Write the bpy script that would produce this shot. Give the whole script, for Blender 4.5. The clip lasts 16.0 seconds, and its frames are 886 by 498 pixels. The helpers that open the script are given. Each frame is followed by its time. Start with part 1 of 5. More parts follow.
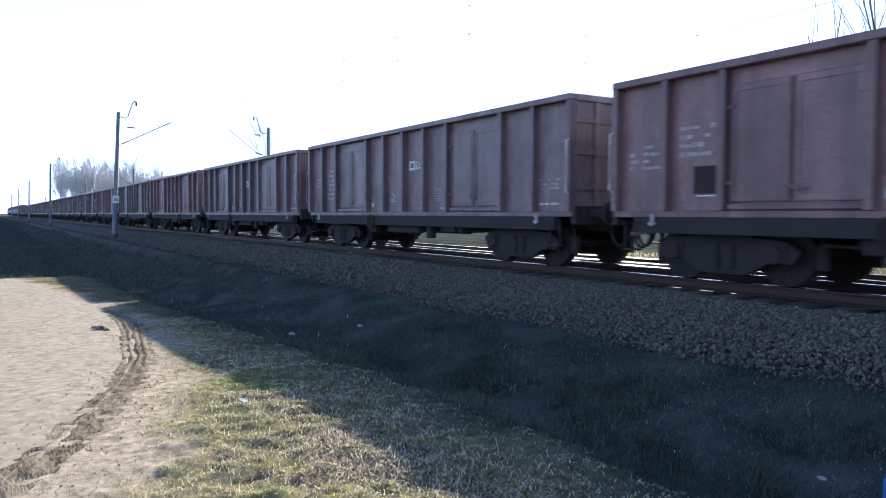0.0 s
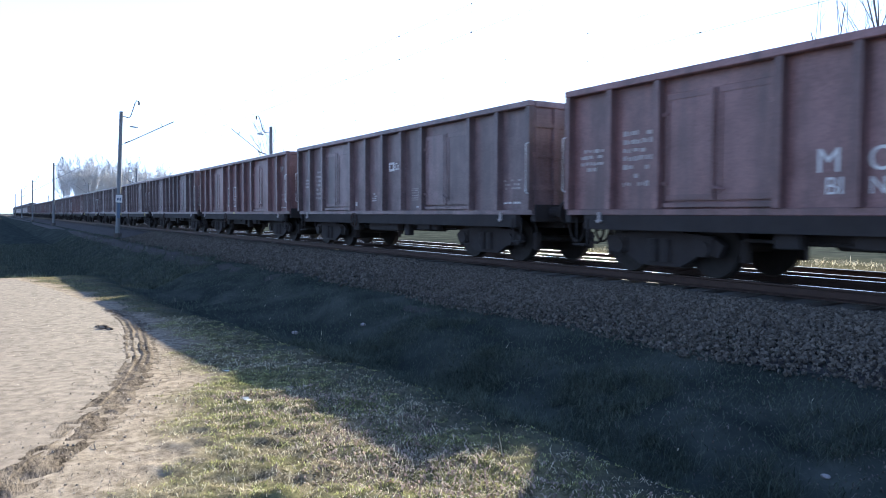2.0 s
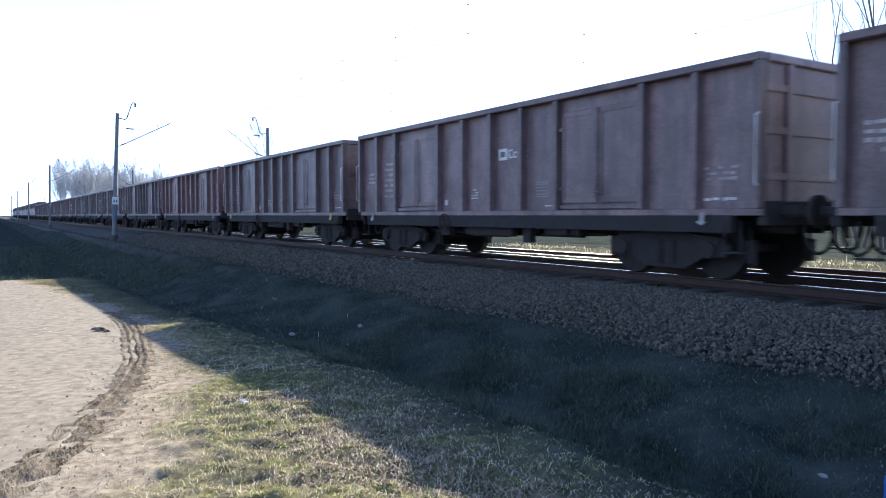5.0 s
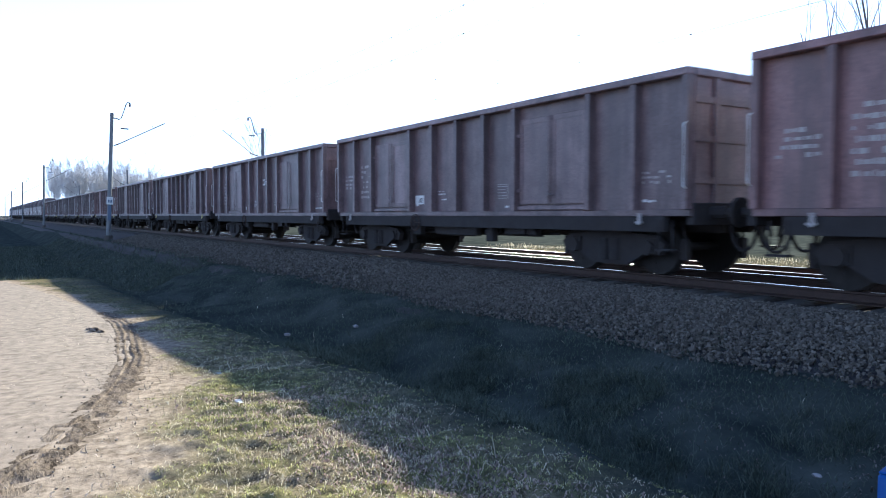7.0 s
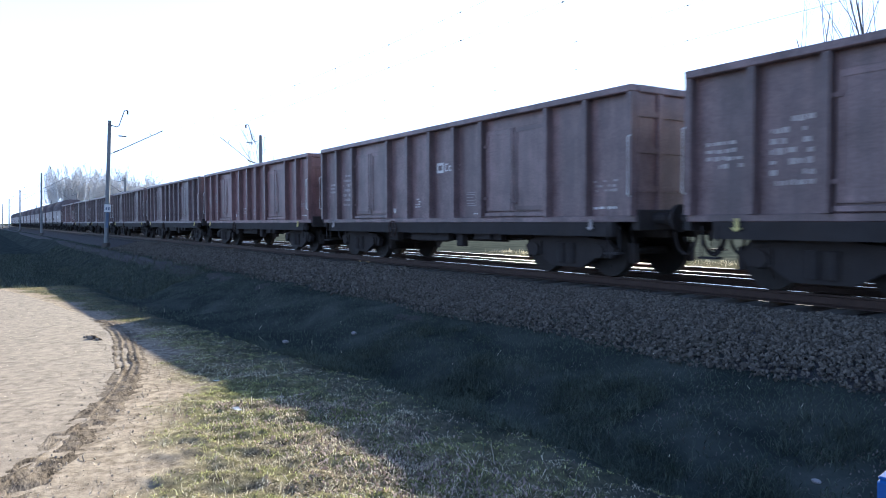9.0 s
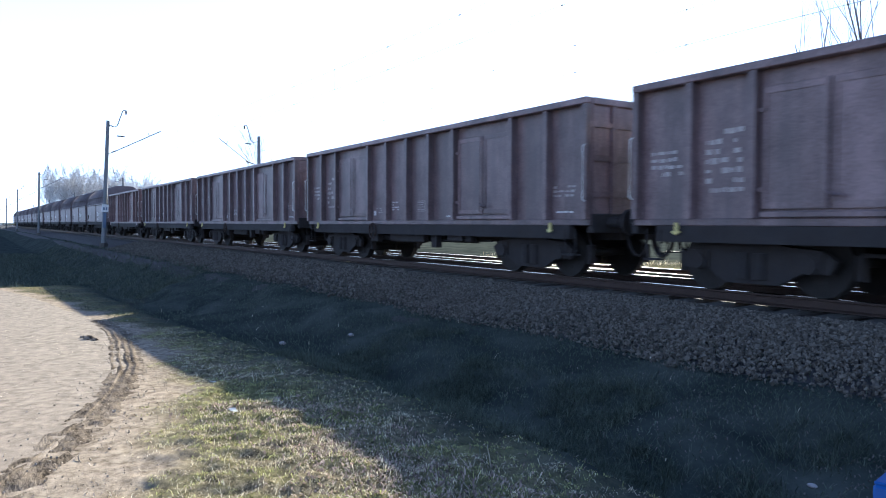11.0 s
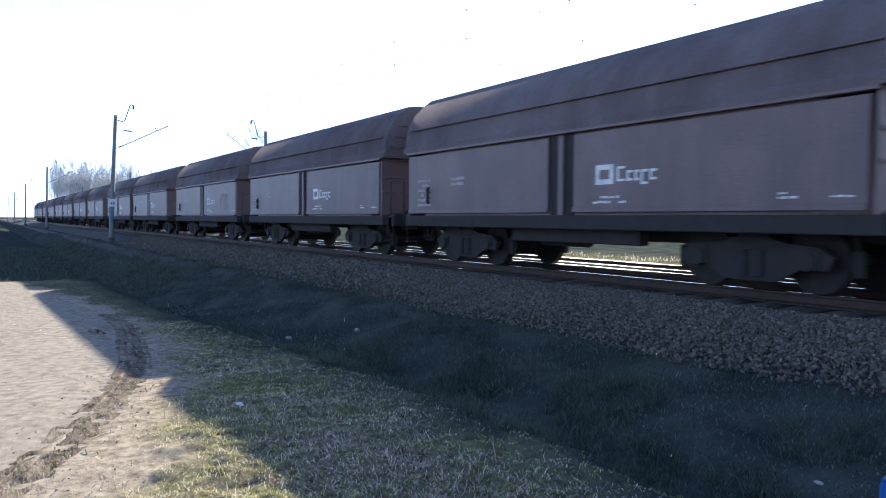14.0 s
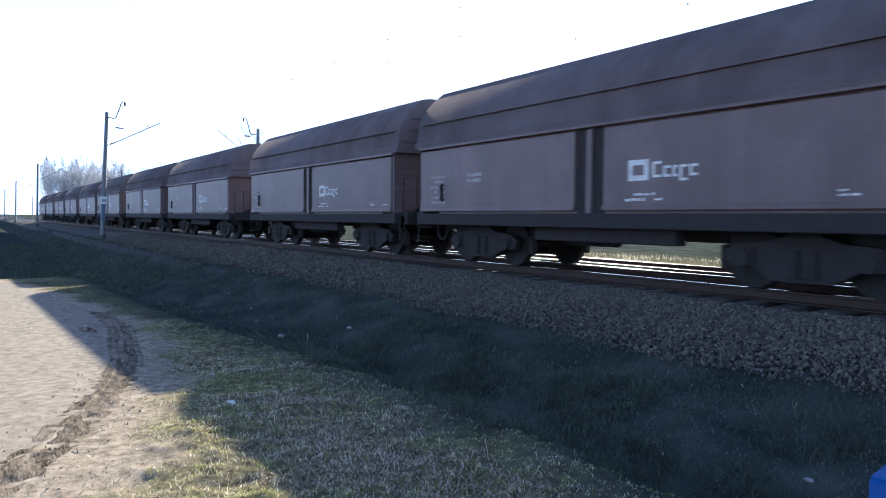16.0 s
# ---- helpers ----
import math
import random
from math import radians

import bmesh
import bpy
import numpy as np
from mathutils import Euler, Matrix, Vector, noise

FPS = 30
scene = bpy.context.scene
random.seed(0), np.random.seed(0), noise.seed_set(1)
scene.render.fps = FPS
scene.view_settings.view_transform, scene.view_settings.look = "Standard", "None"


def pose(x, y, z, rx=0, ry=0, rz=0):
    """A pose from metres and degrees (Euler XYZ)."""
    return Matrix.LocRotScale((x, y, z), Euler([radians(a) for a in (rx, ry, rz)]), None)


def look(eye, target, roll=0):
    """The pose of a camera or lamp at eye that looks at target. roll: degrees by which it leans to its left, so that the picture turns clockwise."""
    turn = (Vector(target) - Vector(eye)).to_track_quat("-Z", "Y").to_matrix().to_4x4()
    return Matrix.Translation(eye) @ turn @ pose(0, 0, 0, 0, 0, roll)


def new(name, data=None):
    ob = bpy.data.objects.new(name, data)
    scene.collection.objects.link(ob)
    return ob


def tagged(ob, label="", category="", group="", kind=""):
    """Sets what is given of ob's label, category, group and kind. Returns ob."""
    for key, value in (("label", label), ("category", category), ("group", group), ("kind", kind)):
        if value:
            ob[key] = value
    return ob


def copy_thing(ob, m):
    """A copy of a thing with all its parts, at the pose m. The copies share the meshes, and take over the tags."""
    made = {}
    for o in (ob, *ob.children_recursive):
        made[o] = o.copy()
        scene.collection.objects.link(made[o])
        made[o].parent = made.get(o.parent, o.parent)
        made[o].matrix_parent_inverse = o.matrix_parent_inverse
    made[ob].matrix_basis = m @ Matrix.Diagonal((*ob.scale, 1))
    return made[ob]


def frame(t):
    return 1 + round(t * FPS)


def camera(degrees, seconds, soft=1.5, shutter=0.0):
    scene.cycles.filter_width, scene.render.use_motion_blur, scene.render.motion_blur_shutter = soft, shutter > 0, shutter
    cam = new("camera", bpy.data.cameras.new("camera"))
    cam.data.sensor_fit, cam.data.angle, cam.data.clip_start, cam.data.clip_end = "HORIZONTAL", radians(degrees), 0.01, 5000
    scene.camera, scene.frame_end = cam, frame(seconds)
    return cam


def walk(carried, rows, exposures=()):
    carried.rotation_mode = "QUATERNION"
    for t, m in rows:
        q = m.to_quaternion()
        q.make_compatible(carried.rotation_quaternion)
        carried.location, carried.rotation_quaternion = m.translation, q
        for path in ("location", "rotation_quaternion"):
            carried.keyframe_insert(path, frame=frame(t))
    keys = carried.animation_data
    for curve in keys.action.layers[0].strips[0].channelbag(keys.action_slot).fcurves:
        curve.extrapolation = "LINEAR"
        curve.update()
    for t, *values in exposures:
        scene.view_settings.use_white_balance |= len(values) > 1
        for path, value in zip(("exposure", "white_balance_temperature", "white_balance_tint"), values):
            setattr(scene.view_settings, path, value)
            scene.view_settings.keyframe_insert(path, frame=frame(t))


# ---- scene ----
# seconds, turn to the left of straight across the track, tilt, roll (degrees)
CAMERA_ROWS = [
    (0, 58.139, -2.586, 0.321),
    (0.5, 58.193, -2.696, 0.403),
    (1, 58.324, -2.718, 0.245),
    (1.5, 58.396, -2.691, 0.182),
    (2, 58.356, -2.705, 0.165),
    (2.5, 58.320, -2.685, 0.056),
    (3, 58.225, -2.666, -0.014),
    (3.5, 58.147, -2.621, -0.076),
    (4, 58.180, -2.602, -0.029),
    (6.5, 57.910, -2.667, 0.061),
    (7, 57.767, -2.598, 0.038),
    (7.5, 57.668, -2.479, 0.010),
    (8, 57.678, -2.440, -0.077),
    (8.5, 57.700, -2.262, -0.171),
    (9, 57.614, -2.094, -0.142),
    (11.5, 57.459, -1.936, 0.293),
    (12, 57.647, -2.116, 0.333),
    (12.5, 57.747, -2.128, 0.328),
    (13, 57.839, -2.118, 0.266),
    (13.5, 57.922, -2.171, 0.351),
    (14, 57.916, -2.271, 0.422),
    (14.5, 57.905, -2.351, 0.427),
    (15, 57.818, -2.331, 0.430),
    (15.5, 57.605, -2.344, 0.482),
    (16, 57.350, -2.421, 0.519),
]
EYE = Vector((0, 0, 0.996))      # z = 0 is the top of the rails, x runs along the track
cam = camera(62.37, 16.0, soft=1.0, shutter=0.13)


def aim(turn, tilt, roll):
    a, b = radians(turn), radians(tilt)
    way = Vector((-math.sin(a) * math.cos(b), math.cos(a) * math.cos(b), math.sin(b)))
    return look(EYE, EYE + way, roll)


walk(cam, [(t, aim(a, b, c)) for t, a, b, c in CAMERA_ROWS], exposures=[(0, 1.87, 5050, 9), (16, 1.87, 5050, 9)])

# ---- light ----
SUN_WAY = Vector((-0.695, 0.630, 0.345)).normalized()
world = bpy.data.worlds.new("sky")
scene.world = world
world.use_nodes = True
wn = world.node_tree
wn.nodes.clear()
w_out = wn.nodes.new("ShaderNodeOutputWorld")
w_bg = wn.nodes.new("ShaderNodeBackground")
w_sky = wn.nodes.new("ShaderNodeTexSky")
w_sky.sky_type = "NISHITA"
w_sky.sun_disc = False
w_sky.sun_elevation = math.asin(SUN_WAY.z)
w_sky.sun_rotation = math.atan2(SUN_WAY.x, SUN_WAY.y)
w_sky.air_density, w_sky.dust_density, w_sky.ozone_density = 1.0, 0.5, 4.0
w_bg.inputs["Strength"].default_value = 0.055
w_haze = wn.nodes.new("ShaderNodeMix")      # white haze all round the horizon, thinning towards the zenith
w_haze.data_type = "RGBA"
w_haze.inputs[7].default_value = (8.2, 9.0, 10.7, 1)
w_co = wn.nodes.new("ShaderNodeTexCoord")
w_xyz = wn.nodes.new("ShaderNodeSeparateXYZ")
w_fade = wn.nodes.new("ShaderNodeMapRange")
w_fade.inputs[1].default_value, w_fade.inputs[2].default_value = 0.05, 0.75
w_fade.inputs[3].default_value, w_fade.inputs[4].default_value = 0.85, 0.0
wn.links.new(w_co.outputs["Generated"], w_xyz.inputs[0])
wn.links.new(w_xyz.outputs["Z"], w_fade.inputs[0])
w_dot = wn.nodes.new("ShaderNodeVectorMath")      # and thinner on the side away from the sun
w_dot.operation = "DOT_PRODUCT"
w_dot.inputs[1].default_value = Vector((SUN_WAY.x, SUN_WAY.y, 0)).normalized()
w_side = wn.nodes.new("ShaderNodeMapRange")
w_side.inputs[1].default_value, w_side.inputs[2].default_value = -0.6, 0.6
w_side.inputs[3].default_value, w_side.inputs[4].default_value = 0.85, 1.0
w_mul = wn.nodes.new("ShaderNodeMath")
w_mul.operation = "MULTIPLY"
wn.links.new(w_co.outputs["Generated"], w_dot.inputs[0])
wn.links.new(w_dot.outputs["Value"], w_side.inputs[0])
wn.links.new(w_fade.outputs[0], w_mul.inputs[0])
wn.links.new(w_side.outputs[0], w_mul.inputs[1])
wn.links.new(w_mul.outputs[0], w_haze.inputs[0])
wn.links.new(w_sky.outputs[0], w_haze.inputs[6])
wn.links.new(w_haze.outputs[2], w_bg.inputs[0])
wn.links.new(w_bg.outputs[0], w_out.inputs[0])
sun = new("sun", bpy.data.lights.new("sun", "SUN"))
sun.data.energy, sun.data.angle, sun.data.color = 5.0, radians(0.4), (1.0, 0.83, 0.53)
sun.matrix_world = look((0, 0, 30), Vector((0, 0, 30)) - SUN_WAY)


# ---- materials ----
def surface(name, low, high, scale=6.0, fine=60.0, rough=0.8, bump=0.3, depth=0.01, metal=0.0, dirt=None, dirt_amount=0.4,
            stretch=(1, 1, 1), vary=0.0, island=False, sheen=0.3, thin=0.0, run=1.0, hard=0.18):
    """Two colours mixed by coarse and fine noise, a third as patchy dirt, with relief."""
    m = bpy.data.materials.new(name)
    m.use_nodes = True
    nt, n, l = m.node_tree, m.node_tree.nodes, m.node_tree.links
    bsdf = n["Principled BSDF"]
    co = n.new("ShaderNodeTexCoord")
    mp = n.new("ShaderNodeMapping")
    mp.inputs["Scale"].default_value = stretch
    l.new(co.outputs["Object"], mp.inputs[0])

    def grain(s, detail=6.0, r=0.6):
        t = n.new("ShaderNodeTexNoise")
        t.inputs["Scale"].default_value, t.inputs["Detail"].default_value, t.inputs["Roughness"].default_value = s, detail, r
        l.new(mp.outputs[0], t.inputs["Vector"])
        return t.outputs["Fac"]

    def mix(fac, a, b):
        k = n.new("ShaderNodeMix")
        k.data_type = "RGBA"
        for sock, v in ((k.inputs[0], fac), (k.inputs[6], a), (k.inputs[7], b)):
            if hasattr(v, "is_linked"):
                l.new(v, sock)
            elif isinstance(v, float):
                sock.default_value = v
            else:
                sock.default_value = (*v, 1)
        return k.outputs[2]

    def ramp(fac, a, b):
        k = n.new("ShaderNodeMapRange")
        k.inputs[1].default_value, k.inputs[2].default_value = a, b
        l.new(fac, k.inputs[0])
        return k.outputs[0]

    coarse, small = grain(scale), grain(fine, 4.0)
    both = n.new("ShaderNodeMath")
    both.operation = "MULTIPLY_ADD"
    both.inputs[1].default_value, both.inputs[2].default_value = 0.5, 0.0
    l.new(small, both.inputs[0])
    total = n.new("ShaderNodeMath")
    total.operation = "MULTIPLY_ADD"
    total.inputs[1].default_value = 0.5
    l.new(coarse, total.inputs[0])
    l.new(both.outputs[0], total.inputs[2])
    col = mix(ramp(total.outputs[0], 0.5 - hard, 0.5 + hard), low, high)
    if dirt:
        patches = grain(scale * 0.35, 8.0, 0.7)
        if run < 1:
            mp2 = n.new("ShaderNodeMapping")
            mp2.inputs["Scale"].default_value = (3.0, 3.0, run)
            l.new(co.outputs["Object"], mp2.inputs[0])
            l.new(mp2.outputs[0], patches.node.inputs["Vector"])
        f = n.new("ShaderNodeMath")
        f.operation = "MULTIPLY"
        f.inputs[1].default_value = dirt_amount
        l.new(ramp(patches, 0.45, 0.7), f.inputs[0])
        col = mix(f.outputs[0], col, dirt)
    if vary or island:
        if island:
            g = n.new("ShaderNodeNewGeometry")
            src = g.outputs["Random Per Island"]
        else:
            g = n.new("ShaderNodeObjectInfo")
            src = g.outputs["Random"]
        hsv = n.new("ShaderNodeHueSaturation")
        v = n.new("ShaderNodeMapRange")
        v.inputs[3].default_value, v.inputs[4].default_value = 1 - vary, 1 + vary
        l.new(src, v.inputs[0])
        l.new(v.outputs[0], hsv.inputs["Value"])
        l.new(col, hsv.inputs["Color"])
        col = hsv.outputs[0]
    l.new(col, bsdf.inputs["Base Color"])
    rr = n.new("ShaderNodeMapRange")
    rr.inputs[3].default_value, rr.inputs[4].default_value = max(0.05, rough - 0.12), min(1.0, rough + 0.1)
    l.new(small, rr.inputs[0])
    l.new(rr.outputs[0], bsdf.inputs["Roughness"])
    bsdf.inputs["Metallic"].default_value = metal
    bsdf.inputs["Specular IOR Level"].default_value = sheen
    if thin:
        tr = n.new("ShaderNodeBsdfTranslucent")
        ms = n.new("ShaderNodeMixShader")
        ms.inputs[0].default_value = thin
        l.new(col, tr.inputs[0])
        l.new(bsdf.outputs[0], ms.inputs[1])
        l.new(tr.outputs[0], ms.inputs[2])
        l.new(ms.outputs[0], n["Material Output"].inputs[0])
    if bump:
        b = n.new("ShaderNodeBump")
        b.inputs["Strength"].default_value, b.inputs["Distance"].default_value = bump, depth
        l.new(total.outputs[0], b.inputs["Height"])
        l.new(b.outputs[0], bsdf.inputs["Normal"])
    return m


M_BODY = surface("weathered brown wagon paint", (0.095, 0.06, 0.06), (0.25, 0.175, 0.178), 1.6, 30, 0.45, 0.3, 0.02, dirt=(0.05, 0.04, 0.042), dirt_amount=0.9, hard=0.13, vary=0.22, sheen=0.6, run=0.3)
M_BODY2 = surface("weathered red-brown wagon paint", (0.125, 0.064, 0.062), (0.265, 0.15, 0.148), 1.6, 30, 0.45, 0.3, 0.02, dirt=(0.055, 0.04, 0.04), dirt_amount=0.9, hard=0.13, vary=0.2, sheen=0.6, run=0.3)
M_HOPPER = surface("hopper paint dull brown", (0.10, 0.069, 0.069), (0.195, 0.137, 0.138), 1.2, 30, 0.45, 0.4, 0.02, dirt=(0.09, 0.068, 0.068), dirt_amount=0.8, vary=0.12, sheen=0.45, run=0.3)
M_HOPTOP = surface("hopper roof grey brown", (0.098, 0.08, 0.084), (0.175, 0.147, 0.153), 0.9, 35, 0.88, 0.4, 0.02, sheen=0.08, dirt=(0.09, 0.072, 0.072), dirt_amount=0.8, vary=0.12, run=0.4)
M_UNDER = surface("underframe grime", (0.02, 0.018, 0.019), (0.045, 0.04, 0.04), 4, 60, 0.85, 0.3, 0.004, dirt=(0.035, 0.027, 0.023), dirt_amount=0.5)
M_WHEEL = surface("wheel steel", (0.015, 0.014, 0.013), (0.035, 0.03, 0.028), 6, 60, 0.7, 0.1, 0.002, metal=0.3)
M_RUST = surface("rusty rail steel", (0.03, 0.02, 0.017), (0.06, 0.037, 0.028), 8, 80, 0.7, 0.3, 0.002, metal=0.2)
M_SHINE = surface("polished rail head", (0.55, 0.54, 0.52), (0.65, 0.64, 0.62), 5, 120, 0.2, 0.05, 0.0005, metal=1.0)
M_WORN = surface("worn dull rail head", (0.40, 0.38, 0.36), (0.52, 0.50, 0.47), 5, 120, 0.36, 0.05, 0.0005, metal=1.0)
M_SLEEPER = surface("sleeper concrete", (0.07, 0.064, 0.06), (0.12, 0.11, 0.10), 5, 80, 0.9, 0.4, 0.004, dirt=(0.08, 0.06, 0.05), dirt_amount=0.6, vary=0.2)
M_BALLAST = surface("oily ballast bed", (0.045, 0.04, 0.04), (0.10, 0.09, 0.088), 14, 45, 0.95, 1.0, 0.04, dirt=(0.06, 0.045, 0.04), sheen=0.1)
M_STONE = surface("ballast stone", (0.082, 0.07, 0.058), (0.15, 0.13, 0.107), 20, 90, 0.92, 0.4, 0.004, island=True, vary=0.5, sheen=0.15)
M_MAST = surface("mast weathered grey", (0.14, 0.145, 0.15), (0.22, 0.225, 0.235), 3, 50, 0.65, 0.2, 0.003, dirt=(0.12, 0.10, 0.09))
M_WIRE = surface("copper wire dark", (0.05, 0.045, 0.04), (0.08, 0.07, 0.06), 5, 50, 0.6, 0)
M_INSUL = surface("insulator brown glaze", (0.05, 0.03, 0.025), (0.08, 0.05, 0.035), 5, 50, 0.3, 0)
M_WHITE = surface("white lettering paint", (0.62, 0.61, 0.59), (0.80, 0.79, 0.77), 8, 60, 0.7, 0.1, 0.001, dirt=(0.40, 0.35, 0.33), dirt_amount=0.6)
M_BAND = surface("faded blue band", (0.10, 0.14, 0.22), (0.15, 0.19, 0.27), 5, 50, 0.7, 0.1, 0.001, dirt=(0.16, 0.15, 0.15))
M_CHALK = surface("faded chalk marks", (0.34, 0.30, 0.29), (0.50, 0.46, 0.44), 8, 60, 0.8, 0.1, 0.001, dirt=(0.24, 0.19, 0.18), dirt_amount=0.8)
M_YELLOW = surface("yellow paint", (0.55, 0.47, 0.16), (0.68, 0.58, 0.24), 8, 60, 0.7, 0.1, 0.001, dirt=(0.3, 0.24, 0.14), dirt_amount=0.5)
M_BLUE = surface("blue painted steel", (0.015, 0.07, 0.28), (0.025, 0.10, 0.36), 8, 60, 0.5, 0.1, 0.001, dirt=(0.05, 0.10, 0.25))
M_BARK = surface("bark grey brown", (0.10, 0.085, 0.075), (0.19, 0.165, 0.15), 6, 60, 0.95, 0.5, 0.01, sheen=0.1)
# Distance haze is put into this pale colour of far trunks and twigs.
M_HAZE_TWIG = surface("far bare twigs paled for haze", (0.48, 0.46, 0.45), (0.62, 0.60, 0.59), 3, 30, 0.95, 0, sheen=0.1)
M_ROAD = surface("dusty worn asphalt", (0.10, 0.077, 0.060), (0.33, 0.262, 0.206), 9, 130, 0.95, 0.25, 0.004, dirt=(0.30, 0.243, 0.192), dirt_amount=0.6, hard=0.11, sheen=0.15)
M_DIRT = surface("loose roadside soil", (0.04, 0.032, 0.025), (0.24, 0.19, 0.145), 9, 45, 0.95, 1.0, 0.02, dirt=(0.38, 0.31, 0.245), dirt_amount=0.5, sheen=0.0, hard=0.12, stretch=(0.4, 1.5, 1))
M_CRUST = surface("broken asphalt crumbs", (0.19, 0.16, 0.13), (0.36, 0.31, 0.255), 12, 70, 0.95, 0.6, 0.006, island=True, vary=0.4, sheen=0.15)
M_GRASS = surface("verge grass blades", (0.21, 0.22, 0.075), (0.54, 0.52, 0.22), 1.5, 30, 0.7, 0, island=True, vary=0.85, thin=0.4, sheen=0.2)
M_STRAW = surface("dry grass blades", (0.34, 0.285, 0.19), (0.80, 0.72, 0.54), 1.5, 30, 0.75, 0, island=True, vary=0.85, thin=0.3, sheen=0.2)
M_LITTER = surface("dead leaf litter", (0.28, 0.22, 0.165), (0.66, 0.55, 0.44), 2.5, 30, 0.8, 0, island=True, vary=0.55, thin=0.2, sheen=0.2)
M_LEAF = surface("fallen leaves", (0.20, 0.135, 0.11), (0.48, 0.37, 0.31), 2.5, 30, 0.7, 0, island=True, vary=0.6, thin=0.25, sheen=0.3)
M_MULCH = surface("rotting leaves", (0.07, 0.055, 0.045), (0.21, 0.175, 0.15), 2.5, 30, 0.6, 0, island=True, vary=0.6, sheen=0.4)
M_PAPER = surface("bleached scrap", (0.55, 0.54, 0.52), (0.75, 0.74, 0.72), 20, 90, 0.8, 0.2, 0.001)
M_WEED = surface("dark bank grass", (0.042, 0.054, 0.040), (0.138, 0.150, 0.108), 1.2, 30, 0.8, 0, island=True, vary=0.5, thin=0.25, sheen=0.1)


def ground_material():
    """Soil, short turf and sand, spread by the sheet's own cover values."""
    # Strong dark-light mottle stands in for small shadows between grass clumps.
    m = surface("ground soil and turf", (0.025, 0.022, 0.015), (0.31, 0.255, 0.165), 15, 95, 0.95, 0.8, 0.012, dirt=(0.24, 0.195, 0.135), dirt_amount=0.35, sheen=0.0, hard=0.09)
    n, l = m.node_tree.nodes, m.node_tree.links
    bsdf = n["Principled BSDF"]
    turf = bsdf.inputs["Base Color"].links[0].from_socket
    sand = n.new("ShaderNodeTexNoise")
    sand.inputs["Scale"].default_value, sand.inputs["Detail"].default_value, sand.inputs["Roughness"].default_value = 9, 9, 0.75
    where = n.new("ShaderNodeTexCoord").outputs["Object"]
    l.new(where, sand.inputs["Vector"])
    grit = n.new("ShaderNodeMapRange")
    grit.inputs[1].default_value, grit.inputs[2].default_value = 0.36, 0.62
    l.new(sand.outputs["Fac"], grit.inputs[0])
    sc = n.new("ShaderNodeMix")
    sc.data_type = "RGBA"
    sc.inputs[6].default_value, sc.inputs[7].default_value = (0.15, 0.118, 0.088, 1), (0.43, 0.35, 0.27, 1)
    l.new(grit.outputs[0], sc.inputs[0])
    at = n.new("ShaderNodeAttribute")
    at.attribute_name = "cover"
    k = n.new("ShaderNodeMix")
    k.data_type = "RGBA"
    l.new(at.outputs["Fac"], k.inputs[0])
    at3 = n.new("ShaderNodeAttribute")
    at3.attribute_name = "green"
    moss = n.new("ShaderNodeMix")
    moss.data_type = "RGBA"
    moss.inputs[6].default_value, moss.inputs[7].default_value = (0.04, 0.04, 0.02, 1), (0.24, 0.225, 0.10, 1)
    l.new(grit.outputs[0], moss.inputs[0])
    part_green = n.new("ShaderNodeMath")
    part_green.operation = "MULTIPLY"
    part_green.inputs[1].default_value = 0.75
    l.new(at3.outputs["Fac"], part_green.inputs[0])
    k3 = n.new("ShaderNodeMix")
    k3.data_type = "RGBA"
    l.new(part_green.outputs[0], k3.inputs[0])
    l.new(turf, k3.inputs[6])
    l.new(moss.outputs[2], k3.inputs[7])
    l.new(k3.outputs[2], k.inputs[6])
    l.new(sc.outputs[2], k.inputs[7])
    # Dark bank soil; the same colour paints shade onto the low ground.
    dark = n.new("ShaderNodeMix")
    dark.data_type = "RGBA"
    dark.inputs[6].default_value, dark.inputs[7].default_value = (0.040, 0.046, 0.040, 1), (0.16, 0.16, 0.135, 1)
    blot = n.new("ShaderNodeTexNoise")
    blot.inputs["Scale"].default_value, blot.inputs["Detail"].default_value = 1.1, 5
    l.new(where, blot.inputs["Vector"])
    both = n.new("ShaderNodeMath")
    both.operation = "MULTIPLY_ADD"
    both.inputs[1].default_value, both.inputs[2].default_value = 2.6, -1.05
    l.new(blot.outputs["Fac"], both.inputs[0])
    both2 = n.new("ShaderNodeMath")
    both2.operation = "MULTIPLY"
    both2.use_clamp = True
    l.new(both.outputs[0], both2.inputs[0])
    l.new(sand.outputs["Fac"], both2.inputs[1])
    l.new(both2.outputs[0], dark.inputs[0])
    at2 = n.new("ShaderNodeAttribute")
    at2.attribute_name = "soil_shade"
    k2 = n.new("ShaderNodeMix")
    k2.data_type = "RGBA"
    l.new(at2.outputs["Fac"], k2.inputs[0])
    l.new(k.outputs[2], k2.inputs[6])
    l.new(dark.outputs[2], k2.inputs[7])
    l.new(k2.outputs[2], bsdf.inputs["Base Color"])
    return m


M_GROUND = ground_material()


# ---- building helpers ----
def part(name, bm, material, parent=None, label=""):
    me = bpy.data.meshes.new(name)
    bm.normal_update()
    bm.to_mesh(me)
    bm.free()
    for mat in (material if isinstance(material, (list, tuple)) else [material]):
        me.materials.append(mat)
    ob = new(name, me)
    ob.parent = parent
    return tagged(ob, label)


def again(ob, name, m, parent):
    """Another object on ob's mesh."""
    o = new(name, ob.data)
    o.parent = parent
    o.matrix_basis = m
    return o


